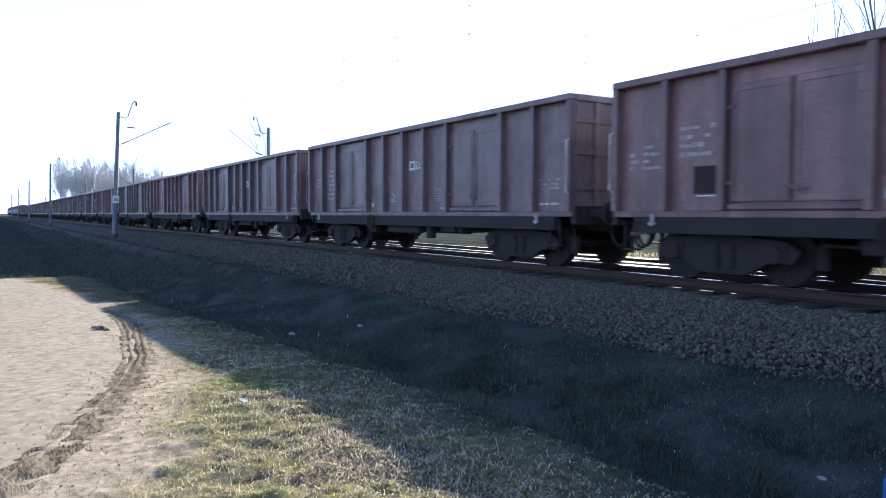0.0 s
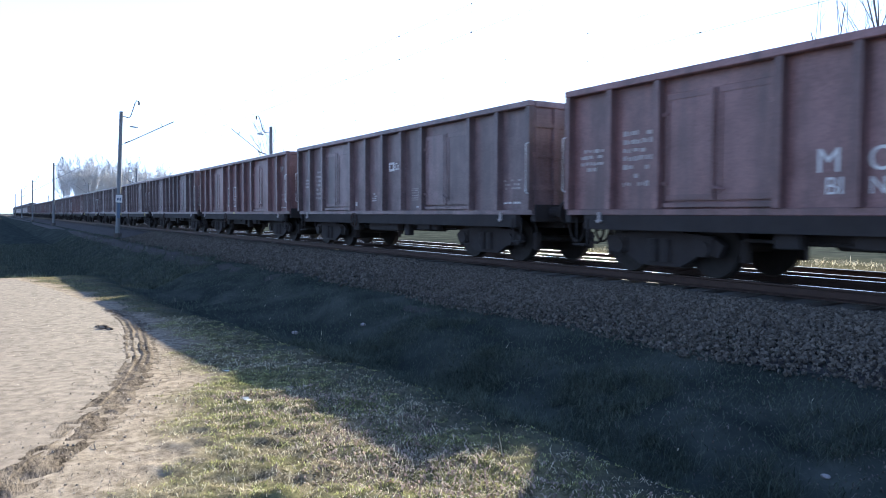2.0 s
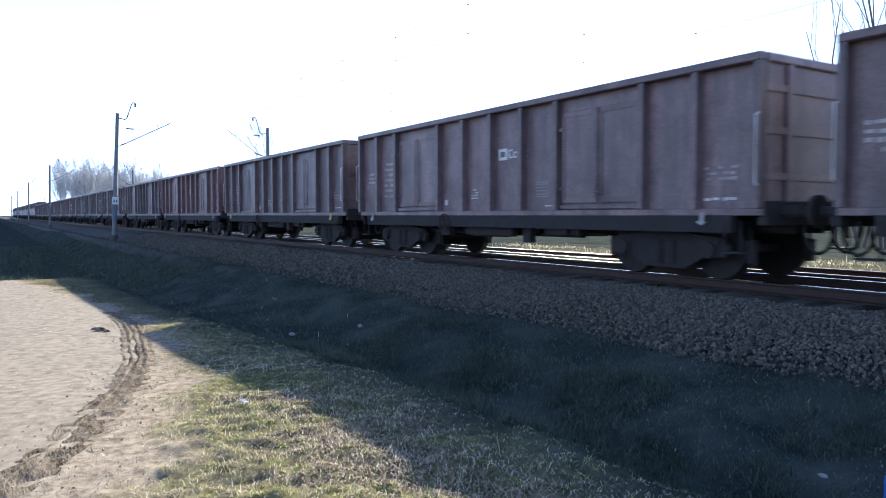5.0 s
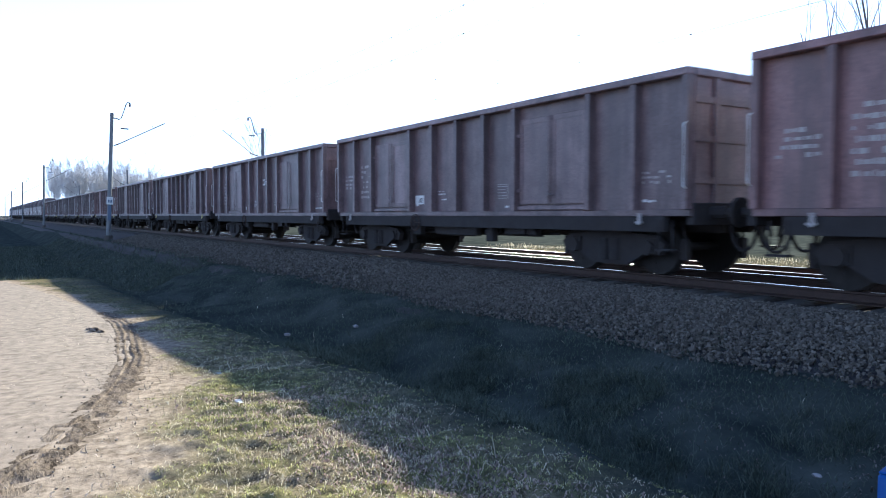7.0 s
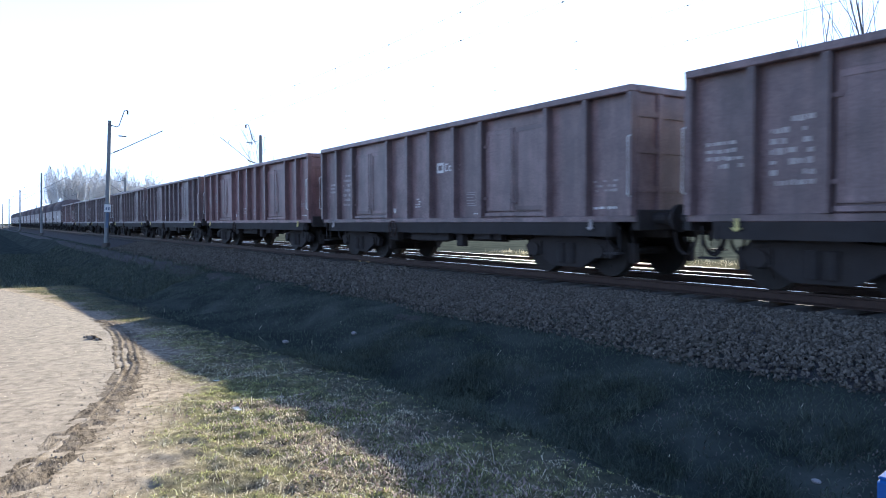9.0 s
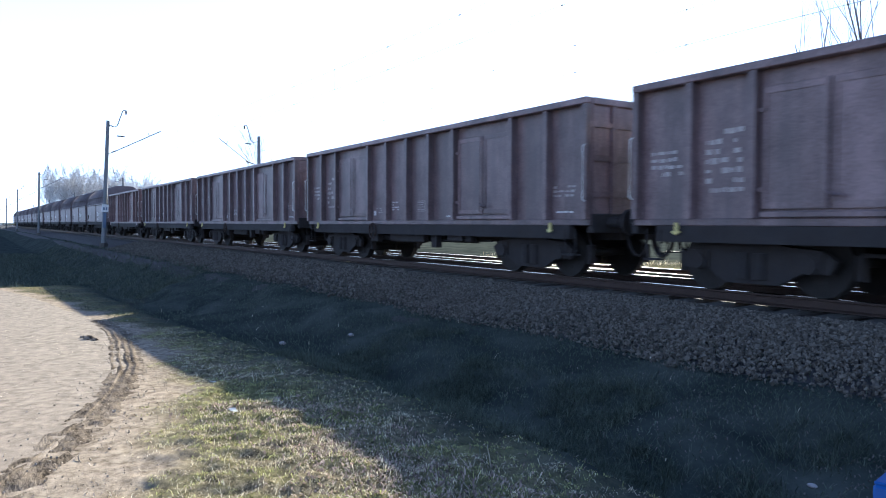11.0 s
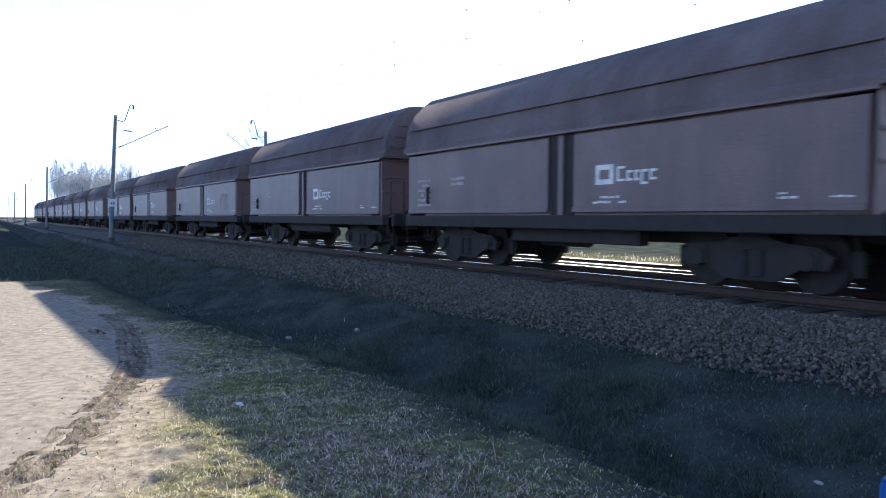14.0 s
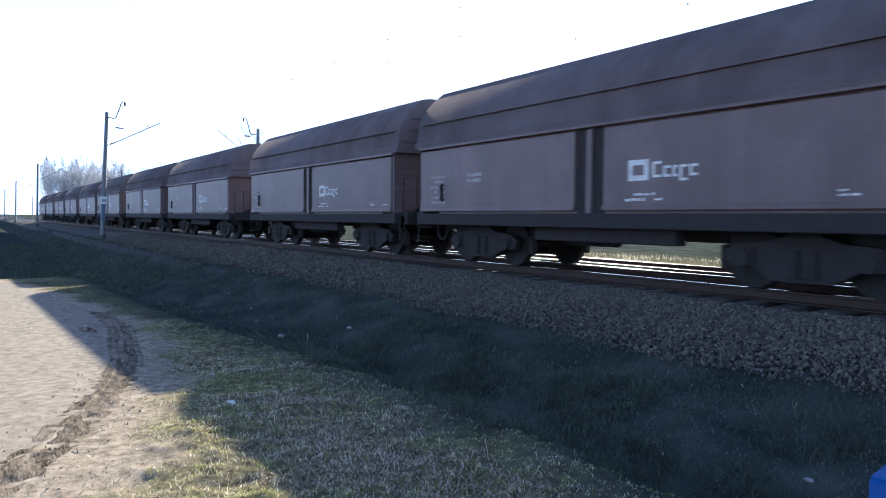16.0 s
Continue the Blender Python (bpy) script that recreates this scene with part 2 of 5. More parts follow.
def box(bm, x0, x1, y0, y1, z0, z1, bevel=0.0):
    r = bmesh.ops.create_cube(bm, size=1)
    vs = r["verts"]
    for v in vs:
        v.co = Vector(((x0 + x1) / 2 + v.co.x * (x1 - x0), (y0 + y1) / 2 + v.co.y * (y1 - y0), (z0 + z1) / 2 + v.co.z * (z1 - z0)))
    if bevel:
        es = list({e for v in vs for e in v.link_edges})
        bmesh.ops.bevel(bm, geom=es, offset=bevel, segments=1, affect="EDGES", profile=0.7)
    return bm


def prism(bm, profile, x0, x1):
    """A closed (y, z) outline drawn out along x."""
    a = [bm.verts.new((x0, y, z)) for y, z in profile]
    b = [bm.verts.new((x1, y, z)) for y, z in profile]
    k = len(profile)
    faces = [bm.faces.new((a[i], a[(i + 1) % k], b[(i + 1) % k], b[i])) for i in range(k)]
    faces += [bm.faces.new(a[::-1]), bm.faces.new(b)]
    bmesh.ops.recalc_face_normals(bm, faces=faces)
    return bm


def rod(bm, p, q, r, sides=8, r2=None):
    p, q = Vector(p), Vector(q)
    way = q - p
    m = Matrix.Translation((p + q) / 2) @ way.to_track_quat("Z", "Y").to_matrix().to_4x4()
    bmesh.ops.create_cone(bm, cap_ends=True, segments=sides, radius1=r, radius2=r if r2 is None else r2, depth=way.length, matrix=m)
    return bm


def tube(bm, pts, r, sides=6):
    """A bent pipe in one piece."""
    pts = [Vector(p) for p in pts]
    rings = []
    for i, p in enumerate(pts):
        way = (pts[min(i + 1, len(pts) - 1)] - pts[max(i - 1, 0)]).normalized()
        q = way.to_track_quat("Z", "Y")
        rr = r[i] if isinstance(r, (list, tuple)) else r
        rings.append([bm.verts.new(p + q @ Vector((rr * math.cos(a), rr * math.sin(a), 0))) for a in (2 * math.pi * k / sides for k in range(sides))])
    for u, v in zip(rings, rings[1:]):
        for k in range(sides):
            bm.faces.new((u[k], u[(k + 1) % sides], v[(k + 1) % sides], v[k]))
    bm.faces.new(rings[0][::-1])
    bm.faces.new(rings[-1])
    return bm


def plate(bm, outline, axis, at, thick):
    """A flat piece of any outline, across x (outline in y, z) or across y (outline in x, z)."""
    def co(u, v, w):
        return (w, u, v) if axis == "x" else (u, w, v)
    a = [bm.verts.new(co(u, v, at - thick / 2)) for u, v in outline]
    b = [bm.verts.new(co(u, v, at + thick / 2)) for u, v in outline]
    k = len(a)
    for i in range(k):
        bm.faces.new((a[i], a[(i + 1) % k], b[(i + 1) % k], b[i]))
    bm.faces.new(a[::-1])
    bm.faces.new(b)
    bmesh.ops.recalc_face_normals(bm, faces=bm.faces)
    return bm


def soup(name, verts, faces, material, parent=None):
    me = bpy.data.meshes.new(name)
    me.from_pydata(verts, [], faces)
    me.materials.append(material)
    ob = new(name, me)
    ob.parent = parent
    return ob


# ---- the ground ----
TRACK_Y, TRACK2_Y, TRACK2_Z = 10.573, 14.55, -0.14


def ease(a, b, v):
    k = np.clip((v - a) / (b - a), 0, 1)
    return k * k * (3 - 2 * k)


def road_edge(x):
    """How far across the road reaches at x: it bends away from the track."""
    return np.interp(x, [-40, -27, -24.6, -23, -20, -16.6, -13.9, -11.3, -9.3, -7.3, -6.2, -5.5, -4.9, -4.0, 0, 4, 60], [-9, -1.2, 0.15, 0.72, 1.22, 1.6, 1.85, 1.7, 1.45, 0.92, 0.6, 0.32, 0.05, -0.5, -2.0, -2.6, -4.0])


def ditch_lip(x):
    return np.interp(x, [-60, -20, -14, -9, -3, 5], [2.6, 2.5, 2.7, 3.15, 3.1, 3.0])


def lumps(x, y, size, seed):
    """Smooth uneven heights from 0 to 1, about size across."""
    u, v = np.asarray(x, float) / size, np.asarray(y, float) / size
    i, j = np.floor(u), np.floor(v)
    a, b = u - i, v - j
    a, b = a * a * (3 - 2 * a), b * b * (3 - 2 * b)

    def knot(p, q):
        k = np.sin(p * 127.1 + q * 311.7 + seed * 74.7) * 43758.5453
        return k - np.floor(k)
    return (knot(i, j) * (1 - a) + knot(i + 1, j) * a) * (1 - b) + (knot(i, j + 1) * (1 - a) + knot(i + 1, j + 1) * a) * b


def green_patch(x, y):
    """1 where the turf is green, 0 where it is straw and litter."""
    return np.clip(3.0 * (0.35 * lumps(x, y, 0.6, 3) + 0.35 * lumps(x, y, 0.22, 8) + 0.3 * lumps(x, y, 0.09, 9)) - 1.05, 0, 1)


def ground_z(x, y):
    x, y = np.asarray(x, float), np.asarray(y, float)
    base = np.interp(x, [-33, -31, -27.2, -24.6, -17, -11.3, -8.6, -6.5, -5, -3.8, 3], [-1.8, -1.75, -1.2, -0.88, -0.81, -0.73, -0.69, -0.60, -0.555, -0.56, -0.5])
    lip = ditch_lip(x)
    low = np.maximum(np.minimum(base - 0.5, -1.08), -1.9)
    z = base + (low - base) * ease(lip, lip + 1.3, y)
    z = z + (-0.62 - low) * np.clip((y - 4.7) / 2.3, 0, 1)
    z = z + (-0.25 + 0.62) * ease(16.3, 18.2, y) - 0.45 * ease(19, 45, y)
    rough = 0.012 * np.sin(1.7 * x + 0.6 * y) * np.sin(1.3 * y - 0.4 * x) + 0.010 * np.sin(4.1 * x + 1.0) * np.sin(3.7 * y) + 0.010 * np.sin(9.3 * x + 2.0 * y) * np.sin(8.1 * y - 1.7 * x)
    hump = 0.06 * np.sin(0.9 * x + 1.7 * y) * np.sin(1.3 * y - 0.6 * x + 1) + 0.035 * np.sin(2.7 * x + 0.8 * y) * np.sin(2.2 * y - 1.1 * x)
    bank = ease(lip, lip + 1.0, y) * (1 - ease(6.3, 7.1, y))
    z = z + (1.2 * hump + 0.10 * (lumps(x, y, 0.6, 5) - 0.5) + 0.05 * (lumps(x, y, 0.2, 6) - 0.5)) * bank
    turf = ease(road_edge(x) + 0.5, road_edge(x) + 1.1, y) * (1 - ease(lip + 0.3, lip + 1.0, y)) * (1 - ease(-16, -20, x)) * (y > -3)
    z = z + turf * np.maximum(-0.012, 0.030 * (lumps(x, y, 0.26, 1) - 0.5) + 0.050 * (lumps(x, y, 0.11, 2) - 0.5) + 0.012 * (green_patch(x, y) - 0.5))
    return z + rough * ease(road_edge(x) + 0.2, road_edge(x) + 1.2, y)


def spread(inner, far0, far1):
    """Close lines over the near ground, wider and wider ones to the horizon."""
    step = 0.16
    up, dn = [inner[-1]], [inner[0]]
    while up[-1] < far1:
        up.append(up[-1] + (up[-1] - inner[-1]) * 0.25 + step)
    while dn[-1] > far0:
        dn.append(dn[-1] - (inner[0] - dn[-1]) * 0.25 - step)
    return np.array(dn[:0:-1] + list(inner) + up[1:])


def sheet(name, xs, ys, height, material, covers=()):
    gx, gy = np.meshgrid(xs, ys, indexing="ij")
    gz = height(gx, gy)
    verts = np.stack([gx, gy, gz], -1).reshape(-1, 3)
    ny = len(ys)
    i, j = np.meshgrid(np.arange(len(xs) - 1), np.arange(ny - 1), indexing="ij")
    a = (i * ny + j).ravel()
    faces = np.stack([a, a + ny, a + ny + 1, a + 1], -1)
    ob = soup(name, verts.tolist(), faces.tolist(), material)
    for key, cover in covers:
        at = ob.data.attributes.new(key, "FLOAT", "POINT")
        at.data.foreach_set("value", cover(gx, gy).ravel())
    for p in ob.data.polygons:
        p.use_smooth = True
    return ob


def sand_cover(x, y):
    e = road_edge(x)
    width = np.interp(x, [-25, -14, -9, -6, -3], [0.3, 0.35, 0.6, 0.85, 1.0])
    wob = 0.15 * np.sin(2.3 * x) + 0.1 * np.sin(5.1 * x + y)
    return 1 - ease(e + width * 0.6 + wob, e + width + 0.25 + wob, y)


def soil_shade_cover(x, y):
    """Darker soil of ditch and bank; painted shade on low ground beyond the road."""
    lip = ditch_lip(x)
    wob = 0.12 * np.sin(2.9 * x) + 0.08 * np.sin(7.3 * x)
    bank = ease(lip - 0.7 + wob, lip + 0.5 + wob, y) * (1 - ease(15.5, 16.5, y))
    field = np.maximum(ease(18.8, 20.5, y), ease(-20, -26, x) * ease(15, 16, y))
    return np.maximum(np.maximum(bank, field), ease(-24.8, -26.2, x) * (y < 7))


ground = sheet("ground", spread(np.concatenate([np.arange(-30, -11, 0.16), np.arange(-11, 0.5, 0.04), np.arange(0.5, 2, 0.16)]), -3500, 3500), spread(np.concatenate([np.arange(-4, -1, 0.16), np.arange(-1, 4.4, 0.04), np.arange(4.4, 9, 0.12)]), -3500, 3500), ground_z, M_GROUND, (("cover", sand_cover), ("soil_shade", soil_shade_cover), ("green", green_patch)))
tagged(ground, "soil and winter turf with a ditch and a sandy verge", "ground", kind="structure")


def make_road():
    rng = np.random.default_rng(3)
    xs = np.concatenate([np.arange(-26.5, -4, 0.06), np.arange(-4, 60, 0.25)])
    jag = np.convolve(rng.normal(0, 1, len(xs)), np.hanning(7) / 3.5, "same") * 0.05 + np.convolve(rng.normal(0, 1, len(xs)), np.hanning(25) / 12, "same") * 0.10
    verts, faces = [], []
    cols = 22
    for x, j0 in zip(xs, jag):
        e = float(road_edge(x)) + j0
        for j in range(cols):
            y = e + 0.03 - (0 if j == 0 else 0.05) - 9 * (max(j - 1, 0) / (cols - 2)) ** 1.6
            verts.append((x, y, float(ground_z(x, y)) + (0.009 if j else -0.008)))
    for i in range(len(xs) - 1):
        for j in range(cols - 1):
            a = i * cols + j
            faces.append((a, a + 1, a + cols + 1, a + cols))
    return tagged(soup("road", verts, faces, M_ROAD), "pale dusty asphalt road with a crumbled edge", "road", kind="structure")


make_road()


# ---- the railway ----
def make_ballast():
    bm = bmesh.new()
    prism(bm, [(6.3, -1.0), (6.6, -0.76), (8.45, -0.255), (12.3, -0.245), (13.0, -0.37), (16.3, -0.40), (17.3, -0.62), (17.3, -0.75)], -900, 60)
    return tagged(part("ballast", bm, M_BALLAST), "grey-brown crushed stone ballast under the rails", "ballast", kind="structure")


make_ballast()
CROWN = [(0.036, -0.013), (0.0347, -0.0072), (0.0310, -0.0024), (0.0240, -0.0004)]
RAIL = [(-0.075, -0.172), (0.075, -0.172), (0.075, -0.160), (0.010, -0.138), (0.008, -0.045), (0.036, -0.034), *CROWN, (0.0, 0.0),
        *[(-a, b) for a, b in CROWN[::-1]], (-0.036, -0.034), (-0.008, -0.045), (-0.010, -0.138), (-0.075, -0.160)]


def make_track(y, z, shine, label):
    track = new("railway_track")
    track.location = (0, y, z)
    tagged(track, label, "railway track", kind="structure")
    for s in (-0.7525, 0.7525):
        bm = bmesh.new()
        prism(bm, [(s + a, b) for a, b in RAIL], -900, 60)
        bm.faces.ensure_lookup_table()
        for f in bm.faces:
            f.normal_update()
            if f.normal.z > 0.5 and f.calc_center_median().z > -0.012:
                f.material_index = 1
        part("rail", bm, [M_RUST, shine], track)
    bm = bmesh.new()
    prism(bm, [(-1.3, -0.36), (1.3, -0.36), (1.3, -0.21), (0.5, -0.185), (-0.5, -0.185), (-1.3, -0.21)], -0.13, 0.13)
    first = part("sleeper", bm, M_SLEEPER, track)
    first.location.x = 6
    for i in range(1, 160):
        again(first, "sleeper", pose(6 - 0.6 * i, 0, 0), track)
    return track


make_track(TRACK_Y, 0, M_SHINE, "railway track with polished rails on concrete sleepers")
make_track(TRACK2_Y, TRACK2_Z, M_WORN, "second railway track with duller rails beyond the train")


# ---- wagons ----
BODY = 12.99


def make_bogie(parent, x):
    bogie = new("bogie")
    bogie.parent = parent
    bogie.location = (x, 0, 0)
    for s in (-1.0, 1.0):
        bm = bmesh.new()
        prism_side = [(-1.25, 0.52), (-1.05, 0.66), (-0.55, 0.70), (-0.30, 0.78), (0.30, 0.78), (0.55, 0.70), (1.05, 0.66), (1.25, 0.52), (1.15, 0.34), (0.78, 0.34), (0.42, 0.15), (-0.42, 0.15), (-0.78, 0.34), (-1.15, 0.34)]
        a = [bm.verts.new((px, s * 1.0 - 0.06, pz)) for px, pz in prism_side]
        b = [bm.verts.new((px, s * 1.0 + 0.06, pz)) for px, pz in prism_side]
        k = len(a)
        for i in range(k):
            bm.faces.new((a[i], b[i], b[(i + 1) % k], a[(i + 1) % k]))
        bm.faces.new(a), bm.faces.new(b[::-1])
        bmesh.ops.recalc_face_normals(bm, faces=bm.faces)
        part("side_frame", bm, M_UNDER, bogie)
        for ax in (-0.9, 0.9):
            bm = bmesh.new()
            rod(bm, (ax, s * 0.98, 0.46), (ax, s * 1.13, 0.46), 0.13, 10)
            box(bm, ax - 0.17, ax + 0.17, s * 1.0 - 0.09, s * 1.0 + 0.09, 0.36, 0.62)
            part("axle_box", bm, M_UNDER, bogie)
        for sx in (-0.14, 0.14):
            bm = bmesh.new()
            rod(bm, (sx, s * 1.04, 0.22), (sx, s * 1.04, 0.60), 0.11, 8)
            part("spring", bm, M_UNDER, bogie)
        for bx in (-1.42, -0.40, 0.40, 1.42):
            bm = bmesh.new()
            box(bm, bx - 0.06, bx + 0.06, s * 0.75 - 0.07, s * 0.75 + 0.07, 0.26, 0.62, 0.012)
            rod(bm, (bx, s * 0.75, 0.60), (bx * 0.96, s * 0.80, 0.90), 0.025, 6)
            part("brake_block", bm, M_UNDER, bogie)
    bm = bmesh.new()
    box(bm, -0.25, 0.25, -1.0, 1.0, 0.50, 0.86, 0.02)
    part("bolster", bm, M_UNDER, bogie)
    bm = bmesh.new()
    box(bm, -0.32, 0.32, -0.62, 0.62, 0.20, 0.42, 0.02)
    part("brake_beam", bm, M_UNDER, bogie)
    for ax in (-0.9, 0.9):
        bm = bmesh.new()
        rod(bm, (0, -1.0, 0), (0, 1.0, 0), 0.08, 10)
        for s in (-1, 1):
            y = s * 0.7525
            rod(bm, (0, y - 0.065, 0), (0, y + 0.065, 0), 0.46, 28)
            rod(bm, (0, y - s * 0.065, 0), (0, y - s * 0.095, 0), 0.485, 28)
            rod(bm, (0, y + 0.08, 0), (0, y - 0.08, 0), 0.14, 14)
            for k in range(4):
                a = k * math.pi / 2
                box(bm, 0.27 * math.cos(a) - 0.03, 0.27 * math.cos(a) + 0.03, y - 0.072, y + 0.072, 0.27 * math.sin(a) - 0.03, 0.27 * math.sin(a) + 0.03)
        w = part("wheelset", bm, M_WHEEL, bogie)
        w.location = (ax, 0, 0.46)
    return bogie


def make_ends(parent, reach, z=1.05):
    """Buffers, hook and hoses at both ends; reach is the distance from the middle to the head stock."""
    for e in (-1, 1):
        for s in (-1, 1):
            bm = bmesh.new()
            rod(bm, (e * reach, s * 0.875, z), (e * (reach + 0.36), s * 0.875, z), 0.10, 10)
            rod(bm, (e * (reach + 0.30), s * 0.875, z), (e * (reach + 0.56), s * 0.875, z), 0.075, 10)
            rod(bm, (e * (reach + 0.55), s * 0.875, z), (e * (reach + 0.60), s * 0.875, z), 0.23, 16)
            part("buffer", bm, M_UNDER, parent)
        bm = bmesh.new()
        box(bm, e * reach - 0.02, e * (reach + 0.52), -0.06, 0.06, z - 0.08, z + 0.06, 0.01)
        rod(bm, (e * (reach + 0.45), 0, z - 0.05), (e * (reach + 0.52), 0, z - 0.38), 0.035, 6)
        part("coupling_hook", bm, M_UNDER, parent)
        for y in (-0.38, 0.34):
            bm = bmesh.new()
            pts = []
            for k in range(10):
                a = math.pi * k / 9
                pts.append((e * (reach + 0.06 + 0.24 * (1 - math.cos(a))), y, z - 0.15 - 0.46 * math.sin(a)))
            tube(bm, pts, 0.028)
            part("brake_hose", bm, M_UNDER, parent)


def marks(parent, name, rows, y, material, label):
    """Thin painted marks on a side: rows of x0, x1, z0, z1."""
    bm = bmesh.new()
    for x0, x1, z0, z1 in rows:
        box(bm, x0, x1, y - 0.002, y + 0.002, z0, z1)
    return tagged(part(name, bm, material, parent, label), kind="stuff" if len(rows) > 1 else "")


def script_bars(rng, x0, x1, z0, z1, lines):
    """Bars of the size of small writing."""
    out = []
    step = (z1 - z0) / lines
    for i in range(lines):
        x = x0
        z = z1 - (i + 1) * step
        while x < x1 - 0.05:
            w = rng.uniform(0.03, 0.13)
            if rng.random() < 0.72:
                out.append((x, min(x + w, x1), z + step * rng.uniform(0.2, 0.35), z + step * rng.uniform(0.65, 0.85)))
            x += w + rng.uniform(0.015, 0.05)
    return out


def logo(parent, x, z, h, y, word):
    """A white square with a dark middle, and a word as plain blocks."""
    t = h * 0.26
    rows = [(x, x + h * 1.25, z, z + t), (x, x + h * 1.25, z + h - t, z + h), (x, x + t, z + t, z + h - t), (x + h * 1.25 - t, x + h * 1.25, z + t, z + h - t)]
    if word:
        u = x + h * 1.5
        for k, (w, lo, hi) in enumerate(((0.52, 0.12, 0.86), (0.40, 0.12, 0.64), (0.26, 0.12, 0.64), (0.42, -0.08, 0.64), (0.42, 0.12, 0.64))):
            t2 = h * 0.12
            rows += [(u, u + t2, z + lo * h, z + hi * h), (u + t2, u + w * h, z + hi * h - t2, z + hi * h), (u + t2, u + w * h, z + lo * h, z + lo * h + t2)]
            u += w * h + h * 0.13
    return marks(parent, "company_mark", rows, y, M_WHITE, "white company mark")


def lettering(parent, text, x, z, h, y, material, label):
    cu = bpy.data.curves.new("lettering", "FONT")
    cu.body, cu.size, cu.extrude = text, h * 1.42, 0.002
    tmp = bpy.data.objects.new("tmp", cu)
    scene.collection.objects.link(tmp)
    bpy.context.view_layer.update()
    me = bpy.data.meshes.new_from_object(tmp.evaluated_get(bpy.context.evaluated_depsgraph_get()))
    bpy.data.objects.remove(tmp)
    me.materials.clear()
    me.materials.append(material)
    ob = new("lettering", me)
    ob.parent = parent
    ob.matrix_basis = pose(x, y, z, 90, 0, 0)
    return tagged(ob, label)


